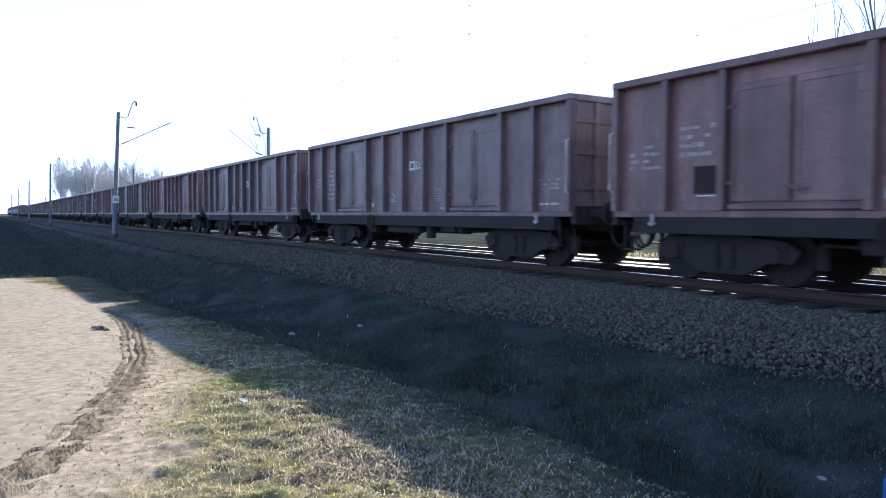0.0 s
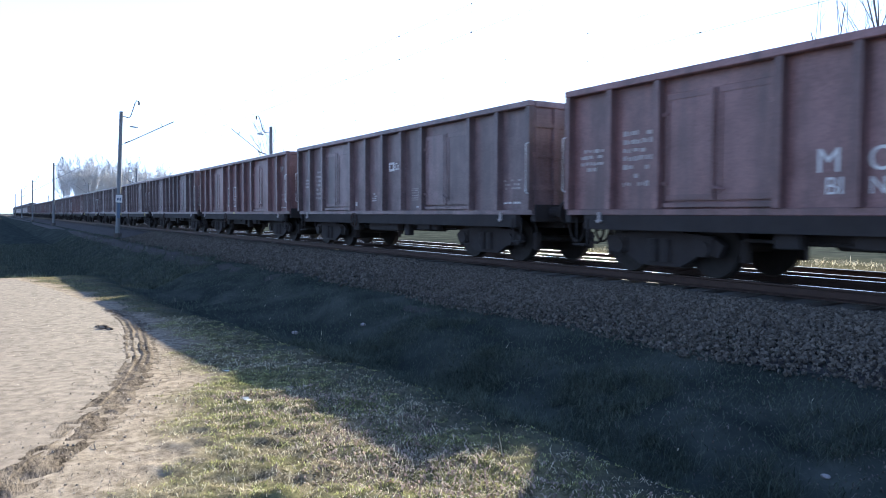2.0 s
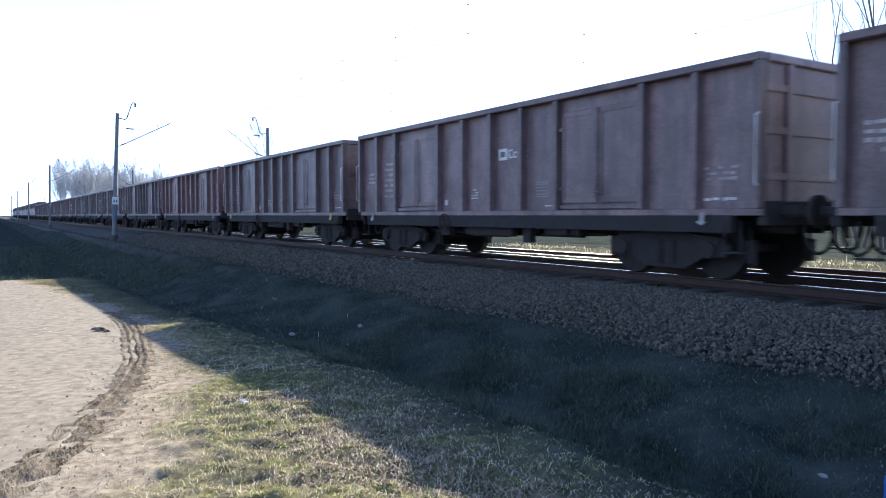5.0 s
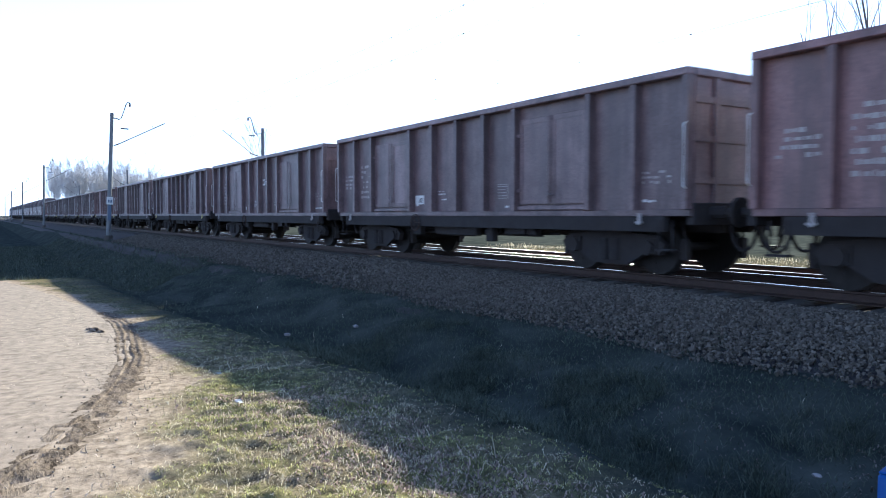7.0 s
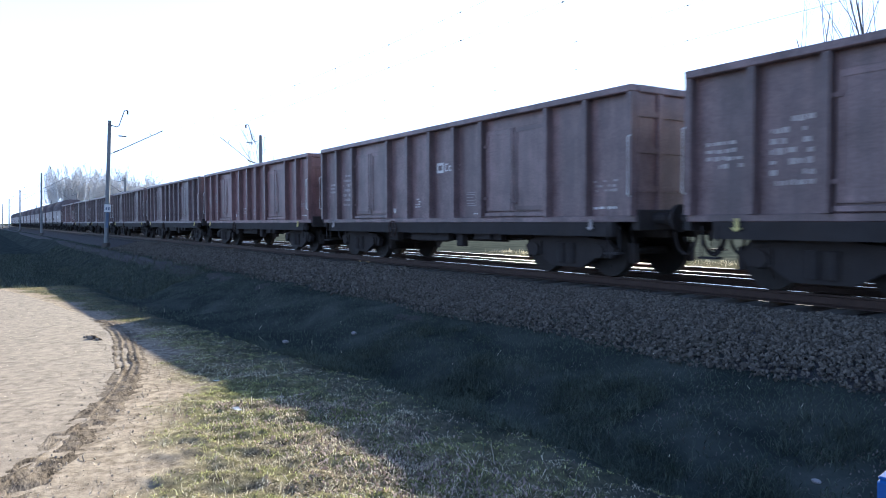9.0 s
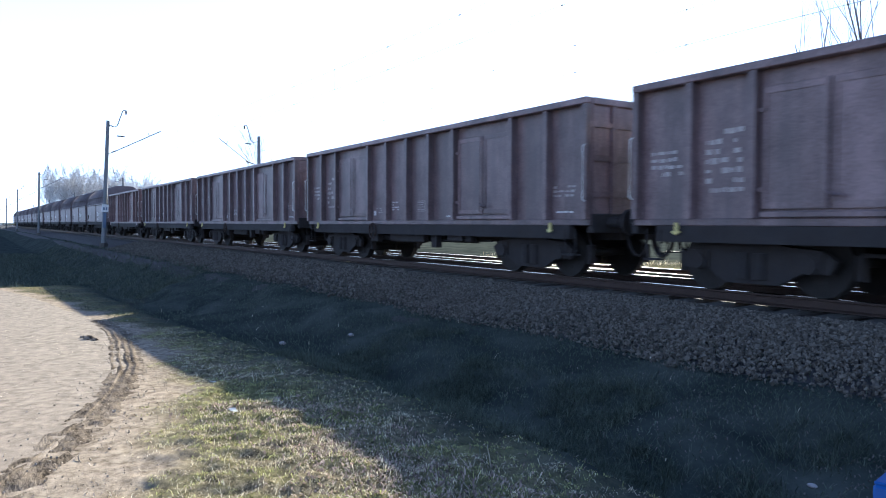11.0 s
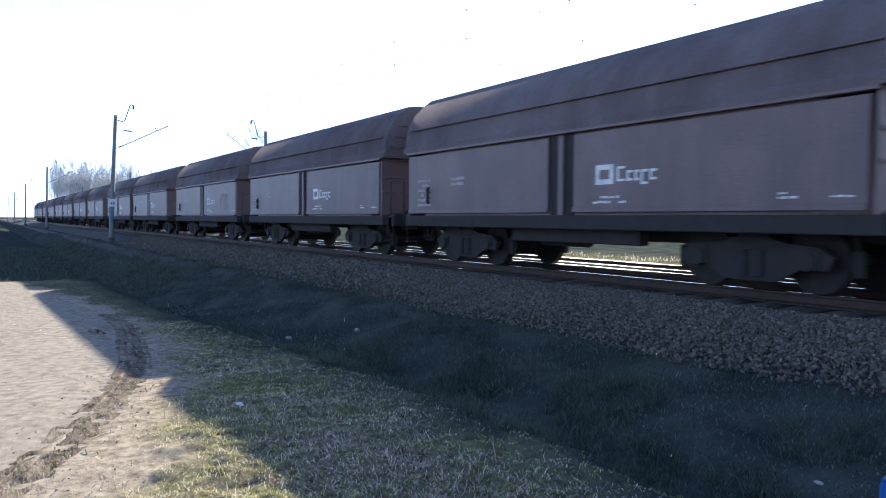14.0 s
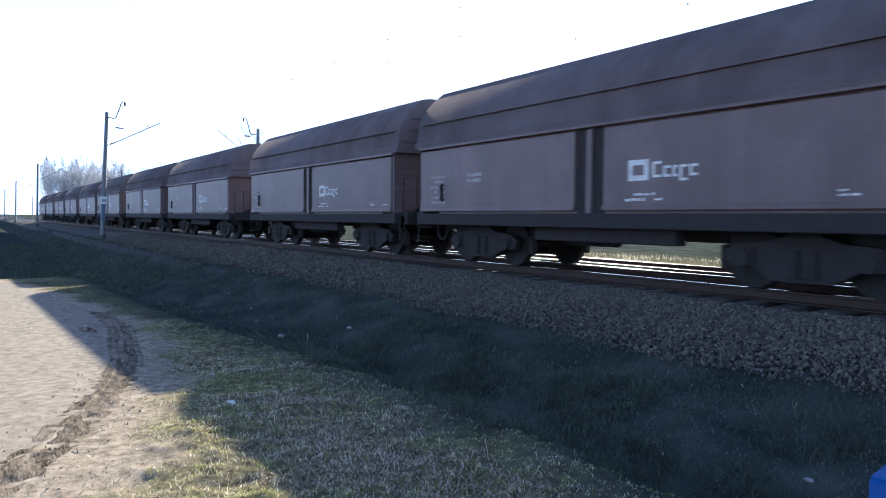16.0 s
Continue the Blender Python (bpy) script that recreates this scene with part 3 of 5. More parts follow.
def make_gondola(paint, style):
    """An open high-sided wagon, its middle over the origin, its trailing end towards -x."""
    top, half, wide = 3.275, BODY / 2, 1.445
    rng = random.Random(style)
    w = new("gondola_wagon")

    def slab(name, mat, *dims, bevel=0.0, label=""):
        bm = bmesh.new()
        box(bm, *dims, bevel)
        return part(name, bm, mat, w, label)

    slab("floor", M_UNDER, -half + 0.07, half - 0.07, -wide + 0.19, wide - 0.19, 1.12, 1.25)
    bays = 12
    pitch = (BODY - 0.14) / bays
    for s in (-1, 1):
        def y_(a, b):
            return sorted((s * (wide - a), s * (wide - b)))
        slab("side_sheet", paint, -half, half, *y_(0.16, 0.18), 1.0, top - 0.06)
        slab("top_rail", paint, -half, half, *y_(-0.01, 0.15), top - 0.12, top, bevel=0.015)
        slab("side_sill", paint, -half, half, *y_(0.09, 0.16), 0.99, 1.10, bevel=0.01)
        slab("lower_sill", M_UNDER, -half + 0.5, half - 0.5, *y_(0.06, 0.20), 0.74, 0.988)
        first = None
        for i in range(bays + 1):
            x = -half + 0.07 + i * pitch
            if i in (3, 9):
                continue
            if first is None:
                bm = bmesh.new()
                y0, y1 = s * (wide - 0.159), s * (wide - 0.002)
                a = [(-0.06, y0), (-0.055, y1), (0.055, y1), (0.06, y0)]
                lo = [bm.verts.new((u, v, 1.10)) for u, v in a]
                hi = [bm.verts.new((u, v, top - 0.12)) for u, v in a]
                for k in range(4):
                    bm.faces.new((lo[k], lo[(k + 1) % 4], hi[(k + 1) % 4], hi[k]))
                bmesh.ops.recalc_face_normals(bm, faces=bm.faces)
                first = part("stake", bm, paint, w)
                first.location.x = x
            else:
                again(first, "stake", pose(x, 0, 0), w)
        for i in (3, 9):
            x = -half + 0.07 + i * pitch
            for d in (-1, 1):
                x0, x1 = sorted((x + d * 0.012, x + d * (pitch - 0.09)))
                leaf = slab("door_leaf", paint, x0, x1, *y_(0.118, 0.158), 1.22, 2.92, bevel=0.006)
                bm = bmesh.new()
                for z0, z1 in ((1.24, 1.32), (2.82, 2.90)):
                    box(bm, x0 + 0.02, x1 - 0.02, *y_(0.106, 0.118), z0, z1)
                for u in (x0 + 0.02, x1 - 0.09):
                    box(bm, u, u + 0.07, *y_(0.104, 0.118), 1.32, 2.82)
                part("door_frame", bm, paint, leaf)
                for z in (1.5, 2.6):
                    bm = bmesh.new()
                    u = x1 if d > 0 else x0
                    box(bm, u - 0.07, u + 0.07, *y_(0.075, 0.118), z - 0.03, z + 0.03)
                    part("hinge", bm, paint, leaf)
            bm = bmesh.new()
            rod(bm, (x, s * (wide - 0.03), 1.25), (x, s * (wide - 0.03), 2.9), 0.014, 6)
            part("latch_rod", bm, paint, w)
            bm = bmesh.new()
            tube(bm, [(x, s * (wide - 0.01), 1.45), (x + 0.10, s * (wide + 0.01), 1.40), (x + 0.22, s * (wide + 0.0), 1.38)], 0.022)
            part("latch_handle", bm, paint, w)
            slab("door_sill", paint, x - pitch + 0.1, x + pitch - 0.1, *y_(0.06, 0.10), 1.11, 1.19, bevel=0.01)
        for e in (-1, 1):
            u = e * (half - 0.95)
            bm = bmesh.new()
            tube(bm, [(u - 0.07, s * (wide + 0.01), 0.90), (u, s * (wide + 0.03), 0.86), (u + 0.07, s * (wide + 0.01), 0.90)], 0.018)
            box(bm, u - 0.025, u + 0.025, *y_(-0.025, 0.02), 0.88, 1.04)
            part("rope_hook", bm, M_YELLOW if style == 3 else M_CHALK, w, "pale painted rope hook")
            u = e * (half - 0.03)
            bm = bmesh.new()
            tube(bm, [(u, s * wide, 1.42), (u, s * (wide + 0.06), 1.45), (u, s * (wide + 0.06), 2.40), (u, s * wide, 2.43)], 0.013)
            part("grab_rail", bm, M_WHITE, w, "pale grab rail")
            bm = bmesh.new()
            box(bm, e * (half - 0.45) - 0.16, e * (half - 0.45) + 0.16, *y_(-0.02, 0.15), 0.44, 0.47)
            tube(bm, [(e * (half - 0.45) - 0.14, s * (wide - 0.05), 0.46), (e * (half - 0.45) - 0.14, s * (wide - 0.05), 0.93)], 0.013)
            tube(bm, [(e * (half - 0.45) + 0.14, s * (wide - 0.05), 0.46), (e * (half - 0.45) + 0.14, s * (wide - 0.05), 0.93)], 0.013)
            part("footstep", bm, M_UNDER, w)
        bm = bmesh.new()
        hx = -half + (8.47 if style == 1 else 4.67)
        ring = [(hx + 0.2 * math.cos(a), s * (wide - 0.02), 0.83 + 0.2 * math.sin(a)) for a in (2 * math.pi * k / 16 for k in range(17))]
        tube(bm, ring, 0.018)
        for k in range(3):
            a = 2.1 * k
            rod(bm, (hx, s * (wide - 0.02), 0.83), (hx + 0.19 * math.cos(a), s * (wide - 0.02), 0.83 + 0.19 * math.sin(a)), 0.013, 5)
        part("brake_wheel", bm, M_RUST, w)
    for e in (-1, 1):
        x = e * (half - 0.05)
        slab("end_sheet", paint, x - 0.012, x + 0.012, -wide + 0.182, wide - 0.182, 1.0, top - 0.12)
        for z in (1.55, 2.2, 2.8):
            slab("end_rib", paint, x - 0.045, x + 0.045, -wide + 0.11, wide - 0.11, z - 0.05, z + 0.05)
        for y in (-0.75, 0.75):
            slab("end_post", paint, x - 0.06, x + 0.06, y - 0.06, y + 0.06, 1.0, top - 0.12)
        slab("end_rail", paint, x - 0.075, x + 0.075, -wide + 0.151, wide - 0.151, top - 0.13, top - 0.003, bevel=0.015)
        slab("head_stock", M_UNDER, e * half - 0.12, e * half + 0.03, -1.3, 1.3, 0.85, 1.2, bevel=0.015)
    for y in (-0.35, 0.35):
        slab("centre_sill", M_UNDER, -half + 0.13, half - 0.13, y - 0.06, y + 0.06, 0.72, 1.12)
        slab("belly_plate", M_UNDER, -2.6, 2.3, y * 2.2 - 0.02, y * 2.2 + 0.02, 0.56, 1.10)
    for x in (-2.1, 0.0, 2.1):
        slab("cross_bearer", M_UNDER, x - 0.08, x + 0.08, -1.25, 1.25, 0.70, 1.1)
    bm = bmesh.new()
    rod(bm, (-1.6, -0.75, 0.70), (-0.2, -0.75, 0.70), 0.19, 14)
    part("air_reservoir", bm, M_UNDER, w)
    bm = bmesh.new()
    rod(bm, (0.5, -0.7, 0.72), (1.0, -0.7, 0.72), 0.16, 12)
    rod(bm, (1.0, -0.7, 0.72), (1.9, -0.7, 0.70), 0.03, 6)
    part("brake_cylinder", bm, M_UNDER, w)
    bm = bmesh.new()
    tube(bm, [(-3.0, -0.9, 0.62), (-1.0, -0.92, 0.58), (1.4, -0.92, 0.60), (3.0, -0.9, 0.64)], 0.03)
    part("brake_rod", bm, M_UNDER, w)
    for x0, x1, z0 in ((-2.3, -1.9, 0.52), (-1.2, 0.55, 0.55), (0.9, 1.15, 0.44), (1.6, 2.6, 0.60)):
        slab("brake_gear", M_UNDER, x0, x1, -1.22, -1.05, z0, 0.76, bevel=0.02)
    slab("lever_box", M_UNDER, 2.0, 2.35, -1.3, -1.1, 0.62, 0.86, bevel=0.01)
    make_ends(w, half - 0.06)
    for x in (-4.5, 4.5):
        make_bogie(w, x)
    # marks on the side that the camera sees
    y, flat = -wide - 0.001, -(wide - 0.16) - 0.003
    o = -half

    def bars(x0, x1, z0, z1, n, mat=M_CHALK):
        marks(w, "marking", [(o + a, o + b, c, d) for a, b, c, d in script_bars(rng, x0, x1, z0, z1, n)], flat, mat, "small white markings")

    bars(0.30, 0.95, 1.75, 2.2, 4)
    bars(1.35, 2.0, 1.9 if style == 5 else 1.45, 2.45, 4 if style == 5 else 7)
    bars(11.95, 12.55, 1.5, 1.75, 3)
    bars(11.95, 12.5, 1.2, 1.28, 1, M_WHITE)
    if style in (0, 1):
        logo(w, o + 6.66, 2.38 if style else 2.16, 0.24, flat, True)
    if style == 1:
        for text, x, z, h in (("M", 4.82, 1.56, 0.32), ("OB", 5.50, 1.56, 0.31), ("Y~", 6.64, 1.56, 0.32), ("8-5-", 7.78, 1.60, 0.28), ("19", 8.76, 1.62, 0.32),
                              ("BI", 4.95, 1.27, 0.23), ("ND FO", 5.52, 1.27, 0.22), ("LKET", 6.66, 1.27, 0.22)):
            lettering(w, text, o + x, z, h, flat, M_WHITE, "hand-painted white letters")
        marks(w, "yellow_panel", [(o + 7.2, o + 7.5, 0.97, 1.08)], -(wide - 0.09) - 0.003, M_YELLOW, "yellow label")
        bars(7.97, 8.32, 1.33, 1.55, 4)
    if style == 2:
        def ring(x0, x1, z0, z1, t):
            return [(o + x0, o + x1, z0, z0 + t), (o + x0, o + x1, z1 - t, z1), (o + x0, o + x0 + t, z0 + t, z1 - t), (o + x1 - t, o + x1, z0 + t, z1 - t)]
        marks(w, "painted_frame", ring(4.66, 5.32, 1.33, 2.18, 0.045), flat, M_WHITE, "white sprayed outline")
        marks(w, "painted_frame", ring(5.58, 6.34, 1.31, 2.20, 0.05) + [(o + 5.86, o + 5.89, 1.36, 2.15), (o + 5.63, o + 5.86, 1.60, 1.63)], flat, M_WHITE, "white sprayed outline")
        marks(w, "painted_pane", [(o + 4.72, o + 5.26, 1.39, 2.12)], flat, M_UNDER, "dark panel inside a sprayed outline")
        marks(w, "painted_pane", [(o + 5.90, o + 6.28, 1.37, 2.14)], flat, M_UNDER, "dark panel inside a sprayed outline")
        for pts in ([(0.0, 0.10), (0.16, 0.20), (0.30, 0.08), (0.10, -0.12), (0.34, -0.10)], [(0.42, 0.16), (0.40, -0.08), (0.56, -0.10), (0.58, 0.14), (0.44, 0.18)],
                    [(0.66, 0.22), (0.68, -0.06), (0.80, -0.08), (0.84, 0.20)], [(0.90, 0.24), (0.94, -0.04), (1.04, 0.22)], [(0.22, -0.22), (0.55, -0.34), (0.62, -0.20)], [(0.48, 0.34), (0.56, 0.46), (0.62, 0.30)]):
            bm = bmesh.new()
            tube(bm, [(o + 11.35 + 0.85 * u, flat, 2.62 + 0.7 * v) for u, v in pts], 0.02, 4)
            part("spray_stroke", bm, M_CHALK, w, "pale sprayed stroke")
        marks(w, "yellow_panel", [(o + 5.7, o + 5.95, 0.97, 1.08)], -(wide - 0.09) - 0.003, M_YELLOW, "yellow label")
    def table(x0, x1, z0, z1):
        """A small painted table: rules above and below, rows of writing between."""
        rows = [(o + x0, o + x1, z1 - 0.012, z1), (o + x0, o + x1, z0, z0 + 0.012), (o + x1 - 0.012, o + x1, z0 + 0.012, z1 - 0.012)]
        for k in range(4):
            z = z0 + (z1 - z0) * (k + 0.75) / 4.6
            rows += [(o + x0 + 0.01, o + x0 + 0.10, z, z + 0.016), (o + x0 + 0.13, o + x1 - 0.03 - 0.03 * (k % 3), z, z + 0.016)]
        marks(w, "load_table", rows, flat, M_CHALK, "faded white load table")

    if style in (0, 4):
        table(7.92, 8.28, 1.36, 1.66)
    if style in (3, 6):
        table(6.86, 7.21, 1.32, 1.58)
        bars(4.64, 5.0, 1.29, 1.45, 3)
    if style == 4:
        marks(w, "placard", [(o + 4.47, o + 4.87, 1.28, 1.50)], flat - 0.003, M_WHITE, "white placard with dark slanting strokes")
        bm = bmesh.new()
        for k in range(3):
            u = o + 4.63 + 0.06 * k
            plate(bm, [(u, 1.32), (u + 0.03, 1.32), (u + 0.12 - 0.015 * k, 1.44), (u + 0.08, 1.44)], "y", flat - 0.0075, 0.003)
        tagged(part("placard_strokes", bm, M_UNDER, w, "dark slanting strokes"), kind="stuff")
    if style == 5:
        marks(w, "hatch_cover", [(o + 1.63, o + 2.08, 1.36, 1.78)], flat - 0.006, M_UNDER, "dark square hatch cover")
        marks(w, "hatch_line", [(o + 1.70, o + 2.03, 1.315, 1.335)], flat, M_WHITE, "white line under the hatch")
    if style in (0, 3, 4, 5, 6):
        bars(5.55, 5.9, 1.35, 1.6, 4, M_WHITE)
        bars(8.2, 8.5, 1.15, 1.22, 1, M_WHITE)
        marks(w, "inspection_square", [(o + 4.5, o + 4.62, 1.24, 1.36)], flat, M_WHITE, "small white square")
    return w


def make_hopper(style):
    """A covered hopper with side flaps, its middle over the origin."""
    half, wide = 11.5 / 2, 1.47
    rng = random.Random(40 + style)
    w = new("hopper_wagon")

    def slab(name, mat, *dims, bevel=0.0, label=""):
        bm = bmesh.new()
        box(bm, *dims, bevel)
        return part(name, bm, mat, w, label)

    bm = bmesh.new()
    prism(bm, [(-wide + 0.08, 1.0), (-wide + 0.08, 2.66), (wide - 0.08, 2.66), (wide - 0.08, 1.0)], -half + 0.75, half - 0.75)
    part("body", bm, M_HOPPER, w)
    right = [(wide + 0.03, 2.66), (wide + 0.03, 2.77), (wide - 0.03, 2.84), (wide - 0.05, 3.10), (wide - 0.14, 3.40), (wide - 0.32, 3.67), (wide - 0.58, 3.92), (0.70, 4.07), (0.45, 4.10)]
    bm = bmesh.new()
    prism(bm, right + [(-a, b) for a, b in right[::-1]], -half - 0.2, half + 0.2)
    for f in bm.faces:
        f.smooth = len(f.verts) == 4 and 2.86 < f.calc_center_median().z < 3.9
    part("roof", bm, M_HOPTOP, w)
    for s in (-1, 1):
        def y_(a, b):
            return sorted((s * (wide - a), s * (wide - b)))
        slab("eave_rail", M_HOPPER, -half, half, *y_(-0.06, 0.02), 2.60, 2.655, bevel=0.008)
        slab("roof_seam", M_HOPTOP, -half, half, *y_(0.02, 0.10), 3.20, 3.235, bevel=0.006)
        for x0, x1 in ((-half + 0.04, -half + 5.40), (-half + 6.12, half - 0.12)):
            flap = slab("side_flap", M_HOPPER, x0, x1, *y_(0.0, 0.07), 1.15, 2.57, bevel=0.012)
            bm = bmesh.new()
            box(bm, x0, x1, *y_(-0.03, 0.0), 1.15, 1.24, 0.008)
            part("flap_edge", bm, M_HOPPER, flap)
        slab("flap_post", M_UNDER, -half + 5.44, -half + 6.08, *y_(0.05, 0.12), 1.08, 2.59)
        slab("post_bracket", M_HOPPER, -half + 5.70, -half + 5.84, *y_(-0.01, 0.05), 1.10, 2.58, bevel=0.01)
        slab("side_sill", M_UNDER, -half - 0.1, half + 0.1, *y_(-0.01, 0.2), 0.84, 1.10, bevel=0.015)
        slab("discharge_gear", M_UNDER, -half + 4.0, half - 4.0, *y_(0.25, 0.5), 0.58, 0.85, bevel=0.02)
        bm = bmesh.new()
        tube(bm, [(-half + 1.0, s * (wide - 0.02), 1.4), (-half + 1.0, s * (wide + 0.03), 1.45), (-half + 1.0, s * (wide + 0.03), 1.72), (-half + 1.0, s * (wide - 0.02), 1.76)], 0.05)
        part("flap_lever", bm, M_UNDER, w)
        for e in (-1, 1):
            bm = bmesh.new()
            u = e * (half + 0.25)
            tube(bm, [(u, s * 1.25, 1.12), (u, s * 1.3, 1.2), (u, s * 1.3, 2.0), (u, s * 0.9, 2.05), (u, s * 0.9, 1.12)], 0.016)
            part("hand_rail", bm, M_UNDER, w)
    for e in (-1, 1):
        bm = bmesh.new()
        plate(bm, [(-wide + 0.02, 1.10), (-0.72, 1.25), (-0.05, 2.50), (0.05, 2.50), (0.72, 1.25), (wide - 0.02, 1.10), (wide - 0.02, 2.655), (-wide + 0.02, 2.655)], "x", e * (half - 0.03), 0.05)
        part("end_wall", bm, M_HOPPER, w, "end wall with a dark triangular opening")
        for z in (1.75, 2.15, 2.95, 3.25, 3.55):
            lim = wide - 0.05 if z < 2.9 else wide - 0.15 - (z - 2.9) * 0.45
            if z < 2.5:
                for s in (-1, 1):
                    y0, y1 = sorted((s * (0.75 - (z - 1.3) * 0.4), s * lim))
                    slab("end_rib", M_HOPPER, e * half - 0.03, e * half + 0.03, y0, y1, z - 0.025, z + 0.025)
            else:
                slab("end_rib", M_HOPTOP, e * (half + 0.2) - 0.03, e * (half + 0.2) + 0.03, -lim, lim, z - 0.02, z + 0.02)
        slab("head_stock", M_UNDER, e * (half + 0.36) - 0.08, e * (half + 0.36) + 0.08, -1.3, 1.3, 0.82, 1.15, bevel=0.015)
        slab("end_platform", M_UNDER, min(e * (half - 0.7), e * (half + 0.28)), max(e * (half - 0.7), e * (half + 0.28)), -1.3, 1.3, 1.04, 1.09)
        bm = bmesh.new()
        box(bm, e * (half + 0.2) - 0.1, e * (half + 0.2) + 0.1, -1.42, -1.1, 0.42, 0.45)
        tube(bm, [(e * (half + 0.2), -1.38, 0.44), (e * (half + 0.2), -1.38, 1.1)], 0.015)
        part("footstep", bm, M_UNDER, w)
    for y in (-0.4, 0.4):
        slab("centre_sill", M_UNDER, -half - 0.27, half + 0.27, y - 0.07, y + 0.07, 0.72, 1.03)
    bm = bmesh.new()
    rod(bm, (-1.2, -0.8, 0.66), (0.1, -0.8, 0.66), 0.17, 12)
    part("air_reservoir", bm, M_UNDER, w)
    make_ends(w, half + 0.36)
    for x in (-3.75, 3.75):
        make_bogie(w, x)
    o, flat = -half, -wide - 0.003

    def bars(x0, x1, z0, z1, n, mat=M_CHALK):
        marks(w, "marking", [(o + a, o + b, c, d) for a, b, c, d in script_bars(rng, x0, x1, z0, z1, n)], flat, mat, "small white markings")

    logo(w, o + 6.70, 1.63, 0.34, flat, True)
    bars(6.64, 7.45, 1.28, 1.45, 3 if style else 2, M_WHITE)
    bars(0.5, 1.1, 1.3, 2.0, 6)
    bars(2.0, 2.6, 1.75, 2.0, 2)
    bars(10.2, 10.5, 1.30, 1.42, 2, M_WHITE)
    bars(10.8, 11.3, 1.30, 1.36, 1, M_WHITE)
    if style == 1:
        for k, dz in enumerate((0.0, 0.05, -0.03, 0.02, 0.04)):
            bm = bmesh.new()
            x = o + 9.05 + k * 0.26
            tube(bm, [(x + 0.05, flat, 2.05 + dz), (x, flat, 1.85), (x + 0.05, flat, 1.6), (x, flat, 1.34 + dz)], 0.012, 4)
            part("spray_stroke", bm, M_CHALK, w, "pale sprayed stroke")
    return w


# the hoppers' trailing ends: platform ends stand far apart, plain ends close together
HOPPER_REAR = (-280.0, -293.0, -306.4, -320.3, -333.15, -347.65, -361.0, -375.3, -388.3, -402.7, -415.6, -430.0, -443.0)
WAGONS = []      # thing, its place along the train


def make_train():
    kinds = {(p, st): None for p in (0, 1) for st in range(7)}
    paints = (M_BODY, M_BODY2)
    # Wagon k = 2 is never in view; it is added to close the light ahead.
    for k in range(2, -20, -1):
        if k in (-2, -4):
            key = (1, 1) if k == -2 else (1, 2)
        else:
            key = (1 if k % 5 == 1 else 0, 0 if k in (2, 0, -1, -3, -5, -7, -9, -11, -13) else 3)
        key = (key[0], {-10: 4, 1: 5, -19: 6}.get(k, key[1]))
        ob = copy_thing(kinds[key], pose(0, 0, 0)) if kinds[key] else make_gondola(paints[key[0]], key[1])
        kinds[key] = kinds[key] or ob
        hue = "red-brown" if key[0] else "dark brown"
        note = {0: "ribbed sides and white mark", 1: "white hand-painted letters", 2: "white sprayed frames", 3: "plain ribbed sides", 4: "a white placard", 5: "a dark square hatch", 6: "ribbed sides and a load table"}[key[1]]
        tagged(ob, "%s steel gondola wagon with %s" % (hue, note), "freight wagon", "wagons of the freight train")
        WAGONS.append((ob, 14.04 * k + BODY / 2))
    hop = {0: None, 1: None}
    for k in range(13):
        st = 1 if k == 2 else 0
        ob = copy_thing(hop[st], pose(0, 0, 0)) if hop[st] else make_hopper(st)
        hop[st] = hop[st] or ob
        tagged(ob, "dull brown covered hopper wagon with curved grey roof" + (" and sprayed strokes" if st else ""), "freight wagon", "wagons of the freight train")
        WAGONS.append((ob, HOPPER_REAR[k] + 11.5 / 2))


make_train()


